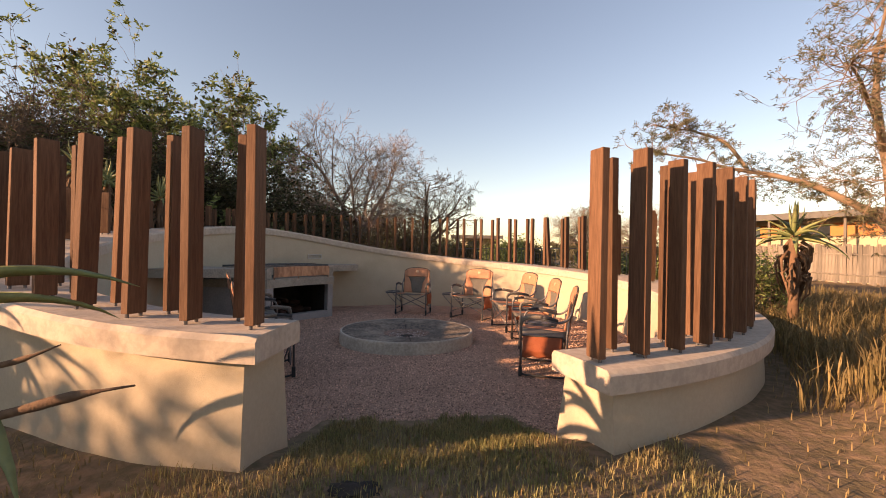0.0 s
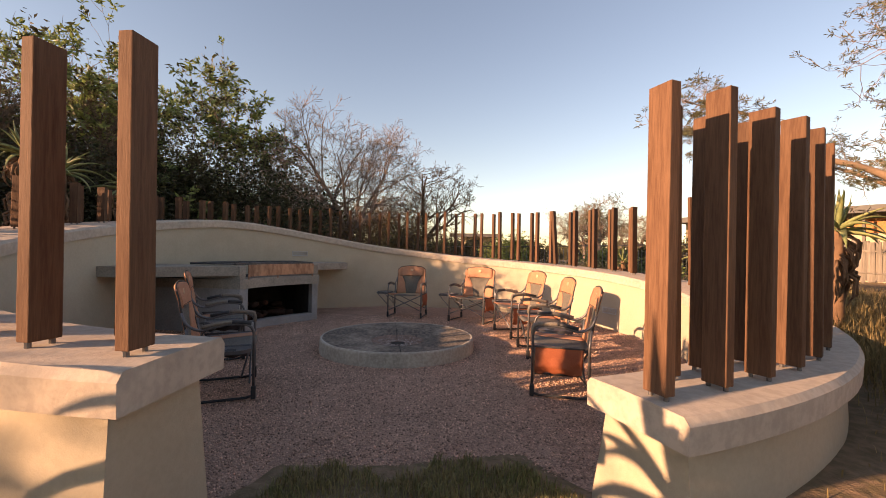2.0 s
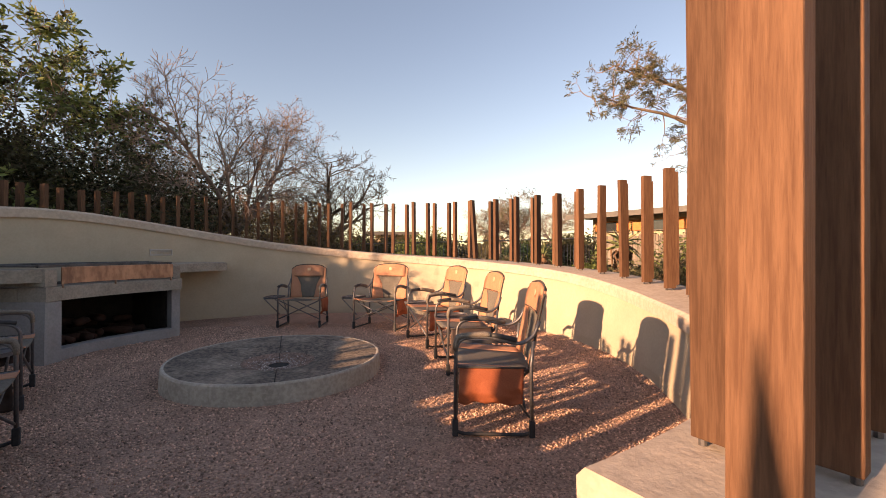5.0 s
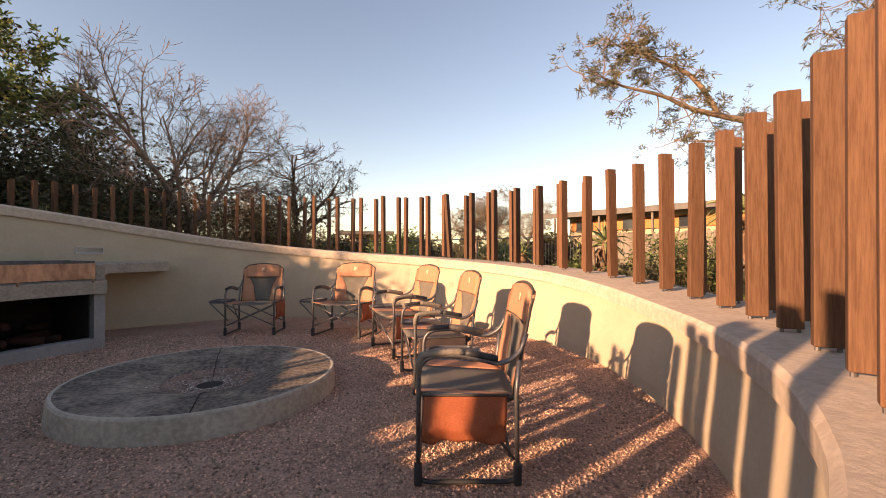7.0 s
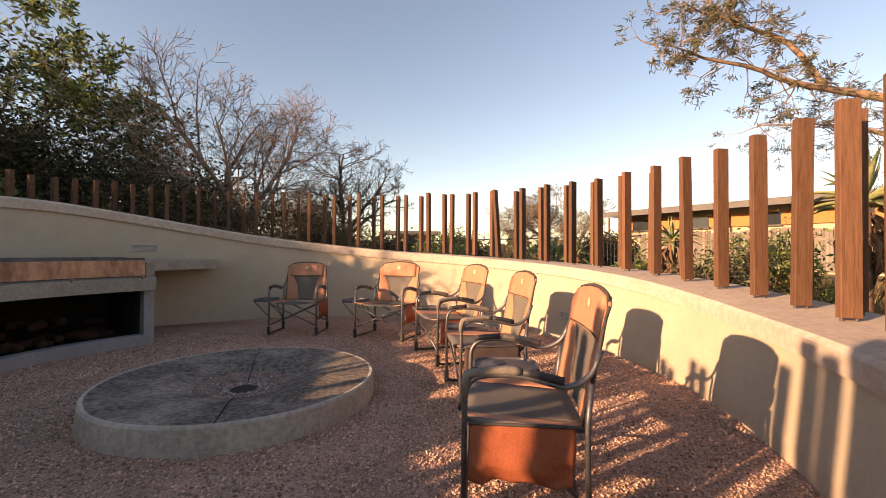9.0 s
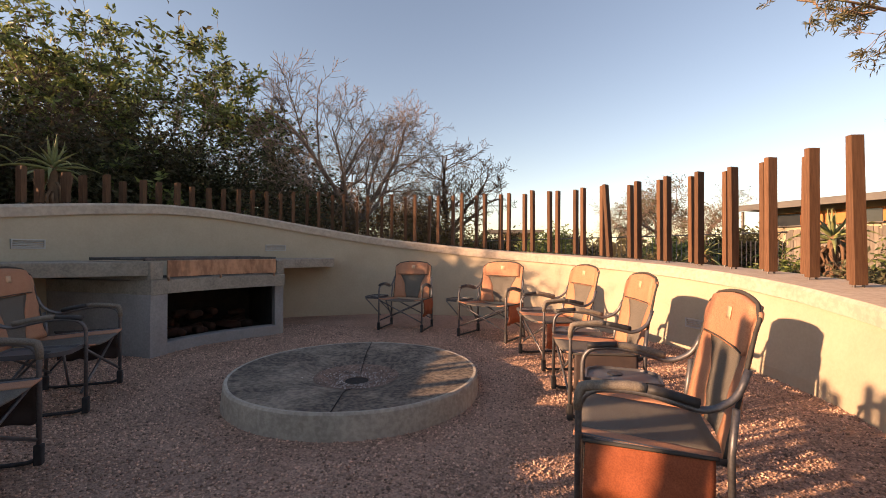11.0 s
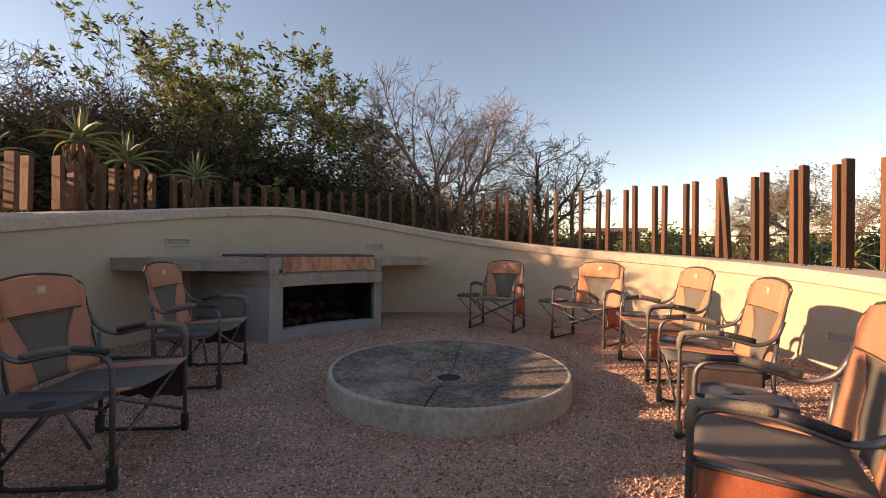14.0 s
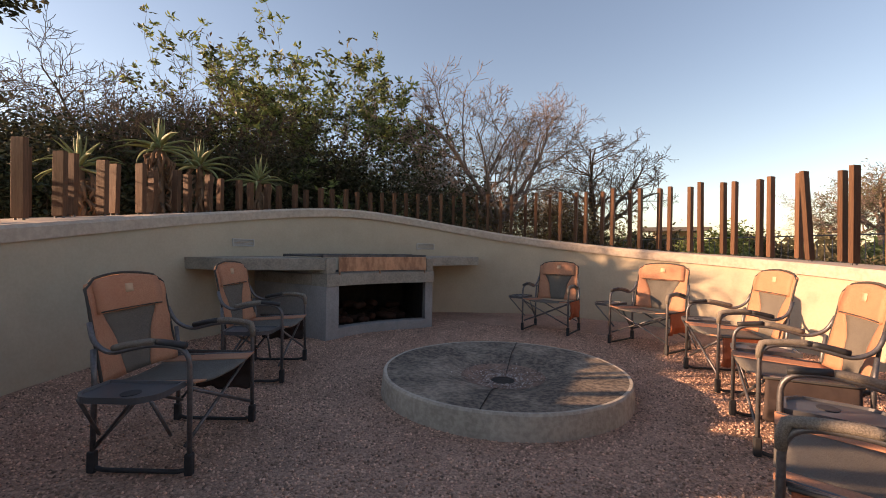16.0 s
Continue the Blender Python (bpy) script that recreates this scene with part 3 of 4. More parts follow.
    # seat sling
    def seat(name, x0, x1, mat, label, lift=0.0, y1=0.27):
        nx, ny = 6, 8
        verts, faces = [], []
        for side in (0, 1):
            for j in range(ny + 1):
                for i in range(nx + 1):
                    x, y = x0 + (x1 - x0) * i / nx, -0.27 + (y1 + 0.27) * j / ny
                    z = 0.462 - 0.03 * (1 - (x / 0.3) ** 2) - 0.03 * (y + 0.27) / 0.5 + lift - 0.010 * side
                    verts.append((x, y, z + 0.003 * noise.noise(Vector((x * 12, y * 12, 0)))))
        n = (nx + 1) * (ny + 1)
        for j in range(ny):
            for i in range(nx):
                a = j * (nx + 1) + i
                faces.append((a, a + 1, a + nx + 2, a + nx + 1))
                faces.append((n + a, n + a + nx + 1, n + a + nx + 2, n + a + 1))
        rim = [i for i in range(nx + 1)] + [j * (nx + 1) + nx for j in range(1, ny + 1)] + [ny * (nx + 1) + i for i in range(nx - 1, -1, -1)] + [j * (nx + 1) for j in range(ny - 1, 0, -1)]
        for p, q in zip(rim, rim[1:] + rim[:1]):
            faces.append((p, p + n, q + n, q))
        return mesh_object(name, verts, faces, mat, c, label, smooth=True)
    seat("seat_mesh", -0.21, 0.21, M["mesh"], "grey mesh seat")
    seat("seat_edge", -0.30, -0.20, M["orange"], "orange canvas edge", 0.004)
    seat("seat_edge", 0.20, 0.30, M["orange"], "orange canvas edge", 0.004)
    # hanging pouch on one side
    nx, nz = 22, 16
    verts, faces = [], []
    for side in (0, 1):
        for j in range(nz + 1):
            for i in range(nx + 1):
                y, v = -0.225 + 0.42 * i / nx - 0.01 * j / nz, j / nz
                z = 0.455 - 0.235 * v - 0.008 * math.sin(i * 0.8) * v
                x = 0.315 + 0.018 * math.sin(v * 3.1) + 0.03 * v * noise.noise(Vector((y * 7 + v * 2, v * 2.2 - y * 5, 1))) + 0.012 * noise.noise(Vector((y * 19 - v * 5, v * 6, 4))) * v + 0.010 * side
                verts.append((x, y, z))
    n = (nx + 1) * (nz + 1)
    for j in range(nz):
        for i in range(nx):
            a = j * (nx + 1) + i
            faces.append((a, a + 1, a + nx + 2, a + nx + 1))
            faces.append((n + a, n + a + nx + 1, n + a + nx + 2, n + a + 1))
    rim = [i for i in range(nx + 1)] + [j * (nx + 1) + nx for j in range(1, nz + 1)] + [nz * (nx + 1) + i for i in range(nx - 1, -1, -1)] + [j * (nx + 1) for j in range(nz - 1, 0, -1)]
    for p, q in zip(rim, rim[1:] + rim[:1]):
        faces.append((p, p + n, q + n, q))
    pouch = mesh_object("side_pouch", verts, faces, pouch_mat, c, pouch_label, smooth=True)
    tube("pouch_hem", [(0.328, -0.235 + 0.44 * i / 8, 0.456) for i in range(9)], 0.007, M["piping"], pouch, sides=6)
    # fold-down side table
    bm = bmesh.new()
    outline = rounded([(-0.325, -0.24, 0), (-0.50, -0.24, 0), (-0.56, -0.17, 0), (-0.56, 0.08, 0), (-0.50, 0.15, 0), (-0.325, 0.15, 0)], 0.03, 3)
    low = [bm.verts.new((p.x, p.y, 0.450)) for p in outline]
    mid = [bm.verts.new((p.x, p.y, 0.478)) for p in outline]
    ins = [bm.verts.new((-0.45 + (p.x + 0.45) * 0.93, -0.045 + (p.y + 0.045) * 0.94, 0.478)) for p in outline]
    dip = [bm.verts.new((-0.45 + (p.x + 0.45) * 0.90, -0.045 + (p.y + 0.045) * 0.92, 0.466)) for p in outline]
    for a, b in ((low, mid), (mid, ins), (ins, dip)):
        for i in range(len(outline)):
            j = (i + 1) % len(outline)
            bm.faces.new((a[i], a[j], b[j], b[i]))
    bm.faces.new(dip)
    bm.faces.new(low[::-1])
    table = part("side_table", bm, M["tray"], c, "dark plastic folding side table")
    bm = bmesh.new()
    bmesh.ops.create_cone(bm, cap_ends=True, segments=20, radius1=0.042, radius2=0.042, depth=0.003, matrix=Matrix.Translation((-0.47, -0.08, 0.4675)))
    part("cup_hole", bm, M["black"], table, "black cup holder")
    for y in (-0.17, 0.17):
        tube("table_strut", [(-0.31, y * 1.1 + 0.03, 0.20), (-0.52, y - 0.045, 0.452)], 0.008, M["steel"], table, sides=6)
    return c


CHAIRS = [(-0.65, 9.40, -0.15, -0.98), (0.63, 8.94, -0.5, -0.866), (1.30, 7.74, -0.97, -0.24), (1.42, 6.47, -1.0, -0.02),
          (1.285, 5.08, -0.974, 0.226), (-1.88, 4.735, 0.91, 0.41), (-2.63, 6.02, 0.875, 0.48)]
bright = chair_master("orange canvas folding camp chair with grey steel frame", M["pouch"], "rust-orange canvas side pouch")
dark = chair_master("faded orange folding camp chair with dark side pouch", M["dark_pouch"], "dark canvas side pouch")
for i, (x, y, fx, fy) in enumerate(CHAIRS):
    m = Matrix.Translation((x, y, 0.004)) @ Matrix.Rotation(math.atan2(fx, -fy), 4, "Z")
    m = m @ Matrix.Diagonal((1.08, 1.0, 0.995 if i == 4 else 1.02, 1))
    if i == 0:
        bright.matrix_basis = m
    elif i == 5:
        dark.matrix_basis = m
    else:
        copy_thing(bright if i in (1, 2, 4) else dark, m)


# ---- vegetation ----
def grow(base, spec, rng):
    """Branches of a tree as (points, radii), and the twig ends. spec: stems, levels, first length, shrink, spread, droop, children."""
    lines, tips = [], []
    stack = []
    for i in range(spec["stems"]):
        a = 2 * math.pi * (i + rng.random() * 0.6) / spec["stems"]
        lean = spec.get("lean", 0.35) if spec["stems"] > 1 else 0.1
        stack.append((Vector(base) + Vector((math.cos(a), math.sin(a), 0)) * 0.04 * spec["stems"], Vector((math.cos(a) * lean, math.sin(a) * lean, 1)).normalized(), spec["length"], spec["radius"], 0))
    while stack:
        p, d, length, r, lv = stack.pop()
        n = 4 if lv < 2 else 3
        pts, rad = [p], [r]
        for k in range(n):
            d = (d + Vector((rng.gauss(0, 1), rng.gauss(0, 1), rng.gauss(0, 0.7) + spec.get("up", 0.0))) * spec.get("wander", 0.16)).normalized()
            p = p + d * (length / n)
            pts.append(p)
            rad.append(r * (1 - 0.4 * (k + 1) / n))
        lines.append((pts, rad, lv))
        if lv >= spec["levels"] - 1:
            tips.append((p, d))
            tips.append((pts[1], d))
            continue
        count = spec["children"] + (1 if rng.random() < 0.4 else 0)
        for c in range(count):
            side = d.orthogonal().normalized()
            side.rotate(Matrix.Rotation(2 * math.pi * (c + rng.random()) / count, 3, d))
            ang = spec["spread"] * rng.uniform(0.55, 1.3)
            nd = (d * math.cos(ang) + side * math.sin(ang))
            at = pts[-1] if c < 2 else pts[rng.randint(1, n - 1)]
            stack.append((at, nd.normalized(), length * spec["shrink"] * rng.uniform(0.7, 1.25), max(rad[-1] * 0.72, spec.get("thin", 0.006)), lv + 1))
    return lines, tips


def fitted(lines, tips, base, height, radius, flat=None):
    """Scale a grown tree to a height and a crown radius about its base."""
    base = Vector(base)
    tall = sorted(p.z for l in lines for p in l[0])
    top = tall[int(len(tall) * 0.995)] - base.z
    wide = sorted(math.hypot(p.x - base.x, p.y - base.y) for l in lines for p in l[0])
    wide = wide[int(len(wide) * 0.96)]
    sx, sz = radius / wide, height / top
    sx, sz = max(sx, sz * 0.85), max(sz, sx * 0.8)
    if flat:
        sz = min(sz, sx * flat)
    f = lambda p: Vector((base.x + (p.x - base.x) * sx, base.y + (p.y - base.y) * sx, base.z + (p.z - base.z) * sz))
    return [([f(p) for p in pts], rad, lv) for pts, rad, lv in lines], [(f(p), d) for p, d in tips]


def leaves(name, tips, count, size, jitter, mat, parent, rng, slim=0.45, hang=0.0, spray=False):
    """Folded leaves round the twig ends: scattered, or fanning out from each tip in a rosette."""
    g = np.random.default_rng(rng.randint(0, 10 ** 6))
    at = np.repeat(np.array([p for p, d in tips], float), count, 0)
    way = np.repeat(np.array([d for p, d in tips], float), count, 0)
    n = len(at)
    c = at + g.normal(0, 1, (n, 3)) * jitter * (0.35 if spray else 1.0) * np.array((1, 1, 0.8))
    u = g.normal(0, 1, (n, 3)) * np.array((1, 1, 0.6)) + (way * 0.8 if spray else 0.0) - np.array((0, 0, hang))
    u /= np.linalg.norm(u, axis=1)[:, None] + 1e-9
    w = np.cross(u, g.normal(0, 1, (n, 3)))
    w /= np.linalg.norm(w, axis=1)[:, None] + 1e-9
    k = size * g.uniform(0.6, 1.3, n)[:, None]
    fold = np.cross(u, w) * k * 0.12
    v = np.stack([c, c + u * k * 0.5 + w * k * slim * 0.5 + fold, c + u * k, c + u * k * 0.5 - w * k * slim * 0.5 + fold], 1).reshape(-1, 3)
    f = (np.array([(0, 1, 2), (0, 2, 3)])[None] + 4 * np.arange(n)[:, None, None]).reshape(-1, 3)
    me = bpy.data.meshes.new(name)
    me.vertices.add(len(v))
    me.vertices.foreach_set("co", v.ravel())
    me.loops.add(f.size)
    me.loops.foreach_set("vertex_index", f.ravel())
    me.polygons.add(len(f))
    me.polygons.foreach_set("loop_start", np.arange(0, f.size, 3))
    me.update(calc_edges=True)
    me.materials.append(mat)
    ob = new(name, me)
    ob.parent = parent
    return tagged(ob)


def ramify(base, spec, rng):
    """A thorn tree: spreading limbs that carry side branches, twigs and fine twiglets all along their length."""
    lines, tips = [], []
    def limb(p, d, length, r, lv):
        n = (7, 6, 4, 3)[lv]
        pts, rad, ways = [p], [r], [d]
        for k in range(n):
            pull = Vector((0, 0, spec["up"][lv]))
            d = (d + pull + Vector((rng.gauss(0, 1), rng.gauss(0, 1), rng.gauss(0, 0.8))) * spec["wander"]).normalized()
            p = p + d * (length / n) * rng.uniform(0.85, 1.15)
            pts.append(p)
            ways.append(d)
            rad.append(max(spec["thin"], r * (1 - 0.78 * (k + 1) / n)))
        lines.append((pts, rad, lv if lv < 1 else lv + 1))
        if lv == 3:
            tips.append((p, d))
            return
        count = spec["count"][lv]
        turn = rng.uniform(0, 6.28)
        for c in range(count):
            q = 0.22 + 0.78 * (c + rng.random() * 0.8) / count
            i = min(n - 1, int(q * n))
            at = pts[i].lerp(pts[i + 1], min(1, q * n - i))
            side = ways[i].orthogonal().normalized()
            turn += 2.4 + rng.uniform(-0.5, 0.5)
            side.rotate(Matrix.Rotation(turn, 3, ways[i]))
            ang = rng.uniform(0.55, 1.05)
            nd = (ways[i] * math.cos(ang) + side * math.sin(ang)).normalized()
            limb(at, nd, length * spec["ratio"][lv] * rng.uniform(0.7, 1.2) * (1.15 - 0.5 * q), max(spec["thin"], rad[i] * 0.55), lv + 1)
    for i in range(spec["stems"]):
        a = 2 * math.pi * (i + rng.random() * 0.5) / spec["stems"] + 0.4
        lean = spec["lean"] * rng.uniform(0.5, 1.2)
        limb(Vector(base), Vector((math.cos(a) * lean, math.sin(a) * lean, 1)).normalized(), spec["length"] * rng.uniform(0.85, 1.15), spec["radius"] * rng.uniform(0.75, 1.1), 0)
    return lines, tips


def tree(name, base, height, radius, spec, label, category, bark, foliage=None, seed=1, group=""):
    rng = random.Random(seed)
    base = (base[0], base[1], ground_z(base[0], base[1]) - 0.05)
    bole = spec.get("bole", 0.0)
    fork = (base[0], base[1], base[2] + bole)
    lines, tips = (ramify if "count" in spec else grow)(fork, spec, rng)
    lines, tips = fitted(lines, tips, fork, height - bole, radius, spec.get("flat_top"))
    if bole:
        lines.append(([Vector(base), Vector(base) + Vector((0.05, 0.03, bole * 0.5)), Vector(fork) + Vector((0, 0, 0.1))], [spec["radius"] * 1.7, spec["radius"] * 1.4, spec["radius"] * 1.3], 0))
    t = empty(name, Matrix.Translation(base), label, category, group)
    inv = Matrix.Translation((-base[0], -base[1], -base[2]))
    for part_name, low, high in (("trunk", 0, 1), ("branchwork", 2, 9)):
        vs, fs = [], []
        for pts, rad, lv in lines:
            if low <= lv <= high:
                v, f = tube_data(pts, rad, 7 if lv < 2 else (4 if lv < 4 else 3), False)
                fs += [tuple(i + len(vs) for i in q) for q in f]
                vs += v
        wood = mesh_object(part_name, vs, fs, bark, t, smooth=True)
        wood.matrix_parent_inverse = inv
        if part_name == "branchwork":
            tagged(wood, kind="stuff")
    if foliage:
        for part_name, mat, share, count, size, jitter, slim in foliage:
            some = [x for x in tips if rng.random() < share]
            crown = leaves(part_name, some, count, size, jitter, mat, t, rng, slim, spec.get("hang", 0.0), spec.get("spray", False))
            crown.matrix_parent_inverse = inv
    return t


THORN = dict(stems=7, length=3.2, radius=0.075, ratio=(0.52, 0.45, 0.5), count=(11, 9, 7), up=(0.0, 0.0, 0.03, 0.05), wander=0.17, lean=1.05, thin=0.0048, bole=1.5, flat_top=0.95)
THORN_FAR = dict(THORN, stems=6, count=(9, 8, 5), thin=0.006)
BROAD = dict(stems=3, levels=6, length=2.0, radius=0.085, shrink=0.76, spread=0.62, children=2, up=0.3, wander=0.16, lean=0.45, thin=0.007, spray=True, hang=0.25)
SHRUB = dict(stems=7, levels=4, length=0.9, radius=0.03, shrink=0.72, spread=0.6, children=3, up=0.2, wander=0.22, lean=0.8, thin=0.005)

tree("bare_thorn_tree", (-3.0, 14.0), 5.6, 2.95, THORN, "leafless thorn tree with pale pinkish twigs behind the wall", "tree", M["bark_pale"], seed=3)
tree("bare_thorn_tree", (-0.75, 16.6), 4.9, 1.9, THORN_FAR, "smaller leafless grey thorn tree behind the wall", "tree", M["bark"], seed=8)
for x, y, h, r, sd in ((-10.1, 12.5, 7.2, 2.1, 12), (-8.7, 13.8, 6.5, 2.2, 14), (-7.2, 14.4, 5.4, 1.9, 15), (-12.6, 13.4, 6.8, 2.2, 17)):
    tree("leafy_tree", (x, y), h, r, BROAD, "tall open-crowned green tree with clustered leaves behind the wall", "tree", M["bark_pale"],
         [("crown", M["leaf"], 0.8, 11, 0.17, 0.14, 0.36), ("dark_crown", M["leaf_dark"], 0.3, 7, 0.16, 0.3, 0.4)], seed=sd, group="leafy trees")
tree("leafy_tree", (-13.6, 6.3), 6.9, 1.7, dict(BROAD, levels=5, length=0.9, bole=4.3), "tall thin-stemmed tree that shades the far posts", "tree", M["bark"],
     [("crown", M["leaf_dark"], 0.9, 16, 0.16, 0.3, 0.5)], seed=16)
for i, (x, y, h, r) in enumerate([(-11.4, 9.6, 5.9, 2.6), (-12.4, 7.2, 6.2, 2.8), (-16.0, 5.6, 6.0, 3.0), (-14.5, 11.5, 6.4, 3.0), (-9.6, 8.7, 4.3, 2.0), (-9.2, 10.2, 4.5, 2.0)]):
    tree("bare_thorn_tree", (x, y), h, r, THORN_FAR, "dark leafless thorn tree in the thicket", "tree", M["bark"], seed=20 + i, group="thicket trees")
SHRUBS = [(-9.4, 6.4, 2.7, 1.6), (-9.0, 8.0, 3.3, 2.1), (-8.6, 10.4, 3.4, 2.0), (-7.4, 12.3, 3.4, 2.0), (-5.4, 12.9, 3.1, 1.7), (-3.9, 13.2, 2.8, 1.6),
          (-2.2, 13.6, 2.6, 1.5), (-0.9, 14.4, 2.3, 1.3), (-11.5, 12.5, 4.2, 2.4), (-11.8, 8.2, 3.9, 2.4), (-7.6, 15.6, 4.0, 2.2), (-4.6, 16.0, 3.4, 2.0),
          (-9.6, 11.6, 4.0, 2.1), (-6.4, 13.9, 3.7, 2.0), (-10.6, 7.0, 3.4, 2.0), (-10.6, 9.6, 4.0, 2.2), (-12.0, 10.4, 4.4, 2.3), (-12.5, 6.0, 3.4, 2.2), (-9.0, 13.4, 4.2, 2.2), (-2.9, 15.6, 3.0, 1.9)]
for i, (x, y, h, r) in enumerate(SHRUBS):
    brown = i in (5, 6, 7, 19)
    tree("thicket_shrub", (x, y), h * 0.9, r, SHRUB, "tangled brown half-dry shrub behind the posts" if brown else "dense dark green shrub behind the posts", "shrub", M["bark_pale"] if brown else M["bark"],
         [("foliage", M["leaf_dry"] if brown else M["leaf_dark"], 0.85, 10 if brown else 24, 0.085 if brown else 0.105, 0.2 if brown else 0.34, 0.45)], seed=40 + i, group="thicket shrubs")


for i, (x, y, h, r) in enumerate([(-11.2, -1.5, 2.45, 1.4), (-10.8, -3.2, 1.9, 1.3), (-10.6, -4.8, 2.3, 1.5), (-10.2, -6.8, 3.1, 1.8), (-9.0, -8.6, 3.0, 1.8)]):
    tree("thicket_shrub", (x, y), h, r, SHRUB, "dense shrub that shades the grassy approach", "shrub", M["bark"], [("foliage", M["leaf_dark"], 0.85, 18, 0.15, 0.28, 0.5)], seed=170 + i, group="thicket shrubs")


# acacia that leans over the wall
def acacia():
    rng = random.Random(77)
    base = Vector((6.9, 5.5, ground_z(6.9, 5.5) - 0.05))
    t = empty("acacia_tree", Matrix.Translation(base), "acacia tree with sparse feathery leaves and golden bark", "tree")
    limbs = [([base, (6.6, 5.6, 1.2), (6.1, 5.8, 1.9), (5.4, 6.1, 2.4), (4.6, 6.4, 2.72), (3.9, 6.5, 2.86), (3.3, 6.5, 2.95), (2.95, 6.4, 3.0)], [0.13, 0.11, 0.08, 0.058, 0.042, 0.028, 0.016, 0.008]),
             ([(4.6, 6.4, 2.72), (4.3, 6.5, 3.2), (3.8, 6.6, 3.35), (3.45, 6.52, 3.36), (3.2, 6.45, 3.36)], [0.04, 0.03, 0.022, 0.015, 0.008]),
             ([(6.1, 5.8, 1.9), (5.9, 5.7, 2.8), (5.6, 5.6, 3.8), (5.4, 5.2, 4.7)], [0.09, 0.07, 0.045, 0.02]),
             ([(6.6, 5.6, 1.2), (7.2, 5.4, 2.4), (7.6, 5.0, 3.7), (7.7, 4.4, 5.0)], [0.10, 0.08, 0.05, 0.02]),
             ([(5.9, 5.7, 2.8), (5.2, 5.2, 3.3), (4.6, 4.8, 3.5), (4.2, 4.3, 3.45)], [0.05, 0.035, 0.022, 0.01]),
             ([(6.1, 5.8, 1.9), (5.6, 5.2, 2.15), (5.1, 4.7, 2.3), (4.7, 4.4, 2.25)], [0.05, 0.035, 0.022, 0.01]),
             ([(5.6, 5.6, 3.8), (6.2, 5.9, 4.6), (6.4, 6.2, 5.4)], [0.04, 0.03, 0.012]),
             ([(6.6, 5.6, 1.2), (6.4, 6.6, 2.2), (6.2, 7.6, 2.8), (5.8, 8.4, 3.0)], [0.06, 0.05, 0.03, 0.012])]
    lines, tips = [], []
    spec = dict(stems=1, levels=3, length=0.42, radius=0.007, shrink=0.66, spread=0.6, children=2, wander=0.2, thin=0.0028)
    for number, (pts, rad) in enumerate(limbs):
        pts = rounded([Vector(p) for p in pts], 0.25, 3)
        rr = list(np.interp(np.linspace(0, 1, len(pts)), np.linspace(0, 1, len(rad)), rad))
        pts = [p + Vector((noise.noise(p * 2.0), noise.noise(p * 2.0 + Vector((9, 0, 0))), noise.noise(p * 2.0 + Vector((0, 9, 0))))) * 0.06 for p in pts]
        rr = [x * 0.72 for x in rr]
        lines.append((pts, rr, 0))
        for i in range(3, len(pts)):
            for q in range((2 if i % 2 else 3) if number < 2 else 5):
                d = Vector((rng.gauss(0, 1), rng.gauss(0, 1), rng.gauss(0.2, 0.6))).normalized()
                s2 = dict(spec, length=rng.uniform(0.12, 0.26) * (1 if number < 2 else 2.1))
                l2, t2 = grow(pts[i], s2, rng)
                turn = Vector((0, 0, 1)).rotation_difference(d).to_matrix()
                mv = lambda p: pts[i] + turn @ (p - pts[i])
                lines += [([mv(p) for p in a], b, 3) for a, b, c in l2]
                tips += [(mv(p), turn @ e) for p, e in t2]
    vs, fs = [], []
    for pts, rad, lv in lines:
        v, f = tube_data(pts, rad, 8 if lv < 2 else 4, False)
        fs += [tuple(i + len(vs) for i in q) for q in f]
        vs += v
    inv = Matrix.Translation(-base)
    mesh_object("trunk", vs, fs, M["bark_gold"], t, smooth=True).matrix_parent_inverse = inv
    some = [x for x in tips if rng.random() < 0.75]
    leaves("crown", some, 12, 0.055, 0.05, M["leaf_grey"], t, rng, 0.16, 0.2, True).matrix_parent_inverse = inv


M["bark_gold"] = material("golden_bark", (0.29, 0.195, 0.13), 0.85, second=(0.19, 0.13, 0.09), scale=5, bump=0.005, bump_scale=40)
acacia()


# aloes
def aloe_leaf_mesh(length, width, bend, seed):
    rng = random.Random(seed)
    n = 9
    verts, faces = [], []
    p, ang = Vector((0.03, 0, 0)), 0.0
    for i in range(n + 1):
        t = i / n
        w = width * (1 - t ** 1.6) * (0.75 + 0.5 * min(1, t * 4)) * 0.5 + 0.001
        th = w * 0.42
        up = Vector((-math.sin(ang), 0, math.cos(ang)))
        verts += [p + Vector((0, w, 0)) + up * w * 0.55, p + Vector((0, w * 0.5, 0)) - up * th * 0.2, p - up * th, p - Vector((0, w * 0.5, 0)) - up * th * 0.2, p - Vector((0, w, 0)) + up * w * 0.55, p + up * th * 0.1]
        ang = bend * (t ** 1.3)
        p = p + Vector((math.cos(ang), 0, math.sin(ang))) * (length / n)
    for i in range(n):
        for k in range(6):
            a, b = i * 6 + k, i * 6 + (k + 1) % 6
            faces.append((a, b, b + 6, a + 6))
    me = bpy.data.meshes.new("leaf")
    me.from_pydata(verts, [], faces)
    me.materials.append(M["aloe"])
    me.shade_smooth()
    return me


ALOE_LEAVES = [aloe_leaf_mesh(0.72, 0.085, -0.9, 1), aloe_leaf_mesh(0.66, 0.075, -1.4, 2), aloe_leaf_mesh(0.6, 0.08, -0.35, 3), aloe_leaf_mesh(0.62, 0.08, 0.5, 4)]


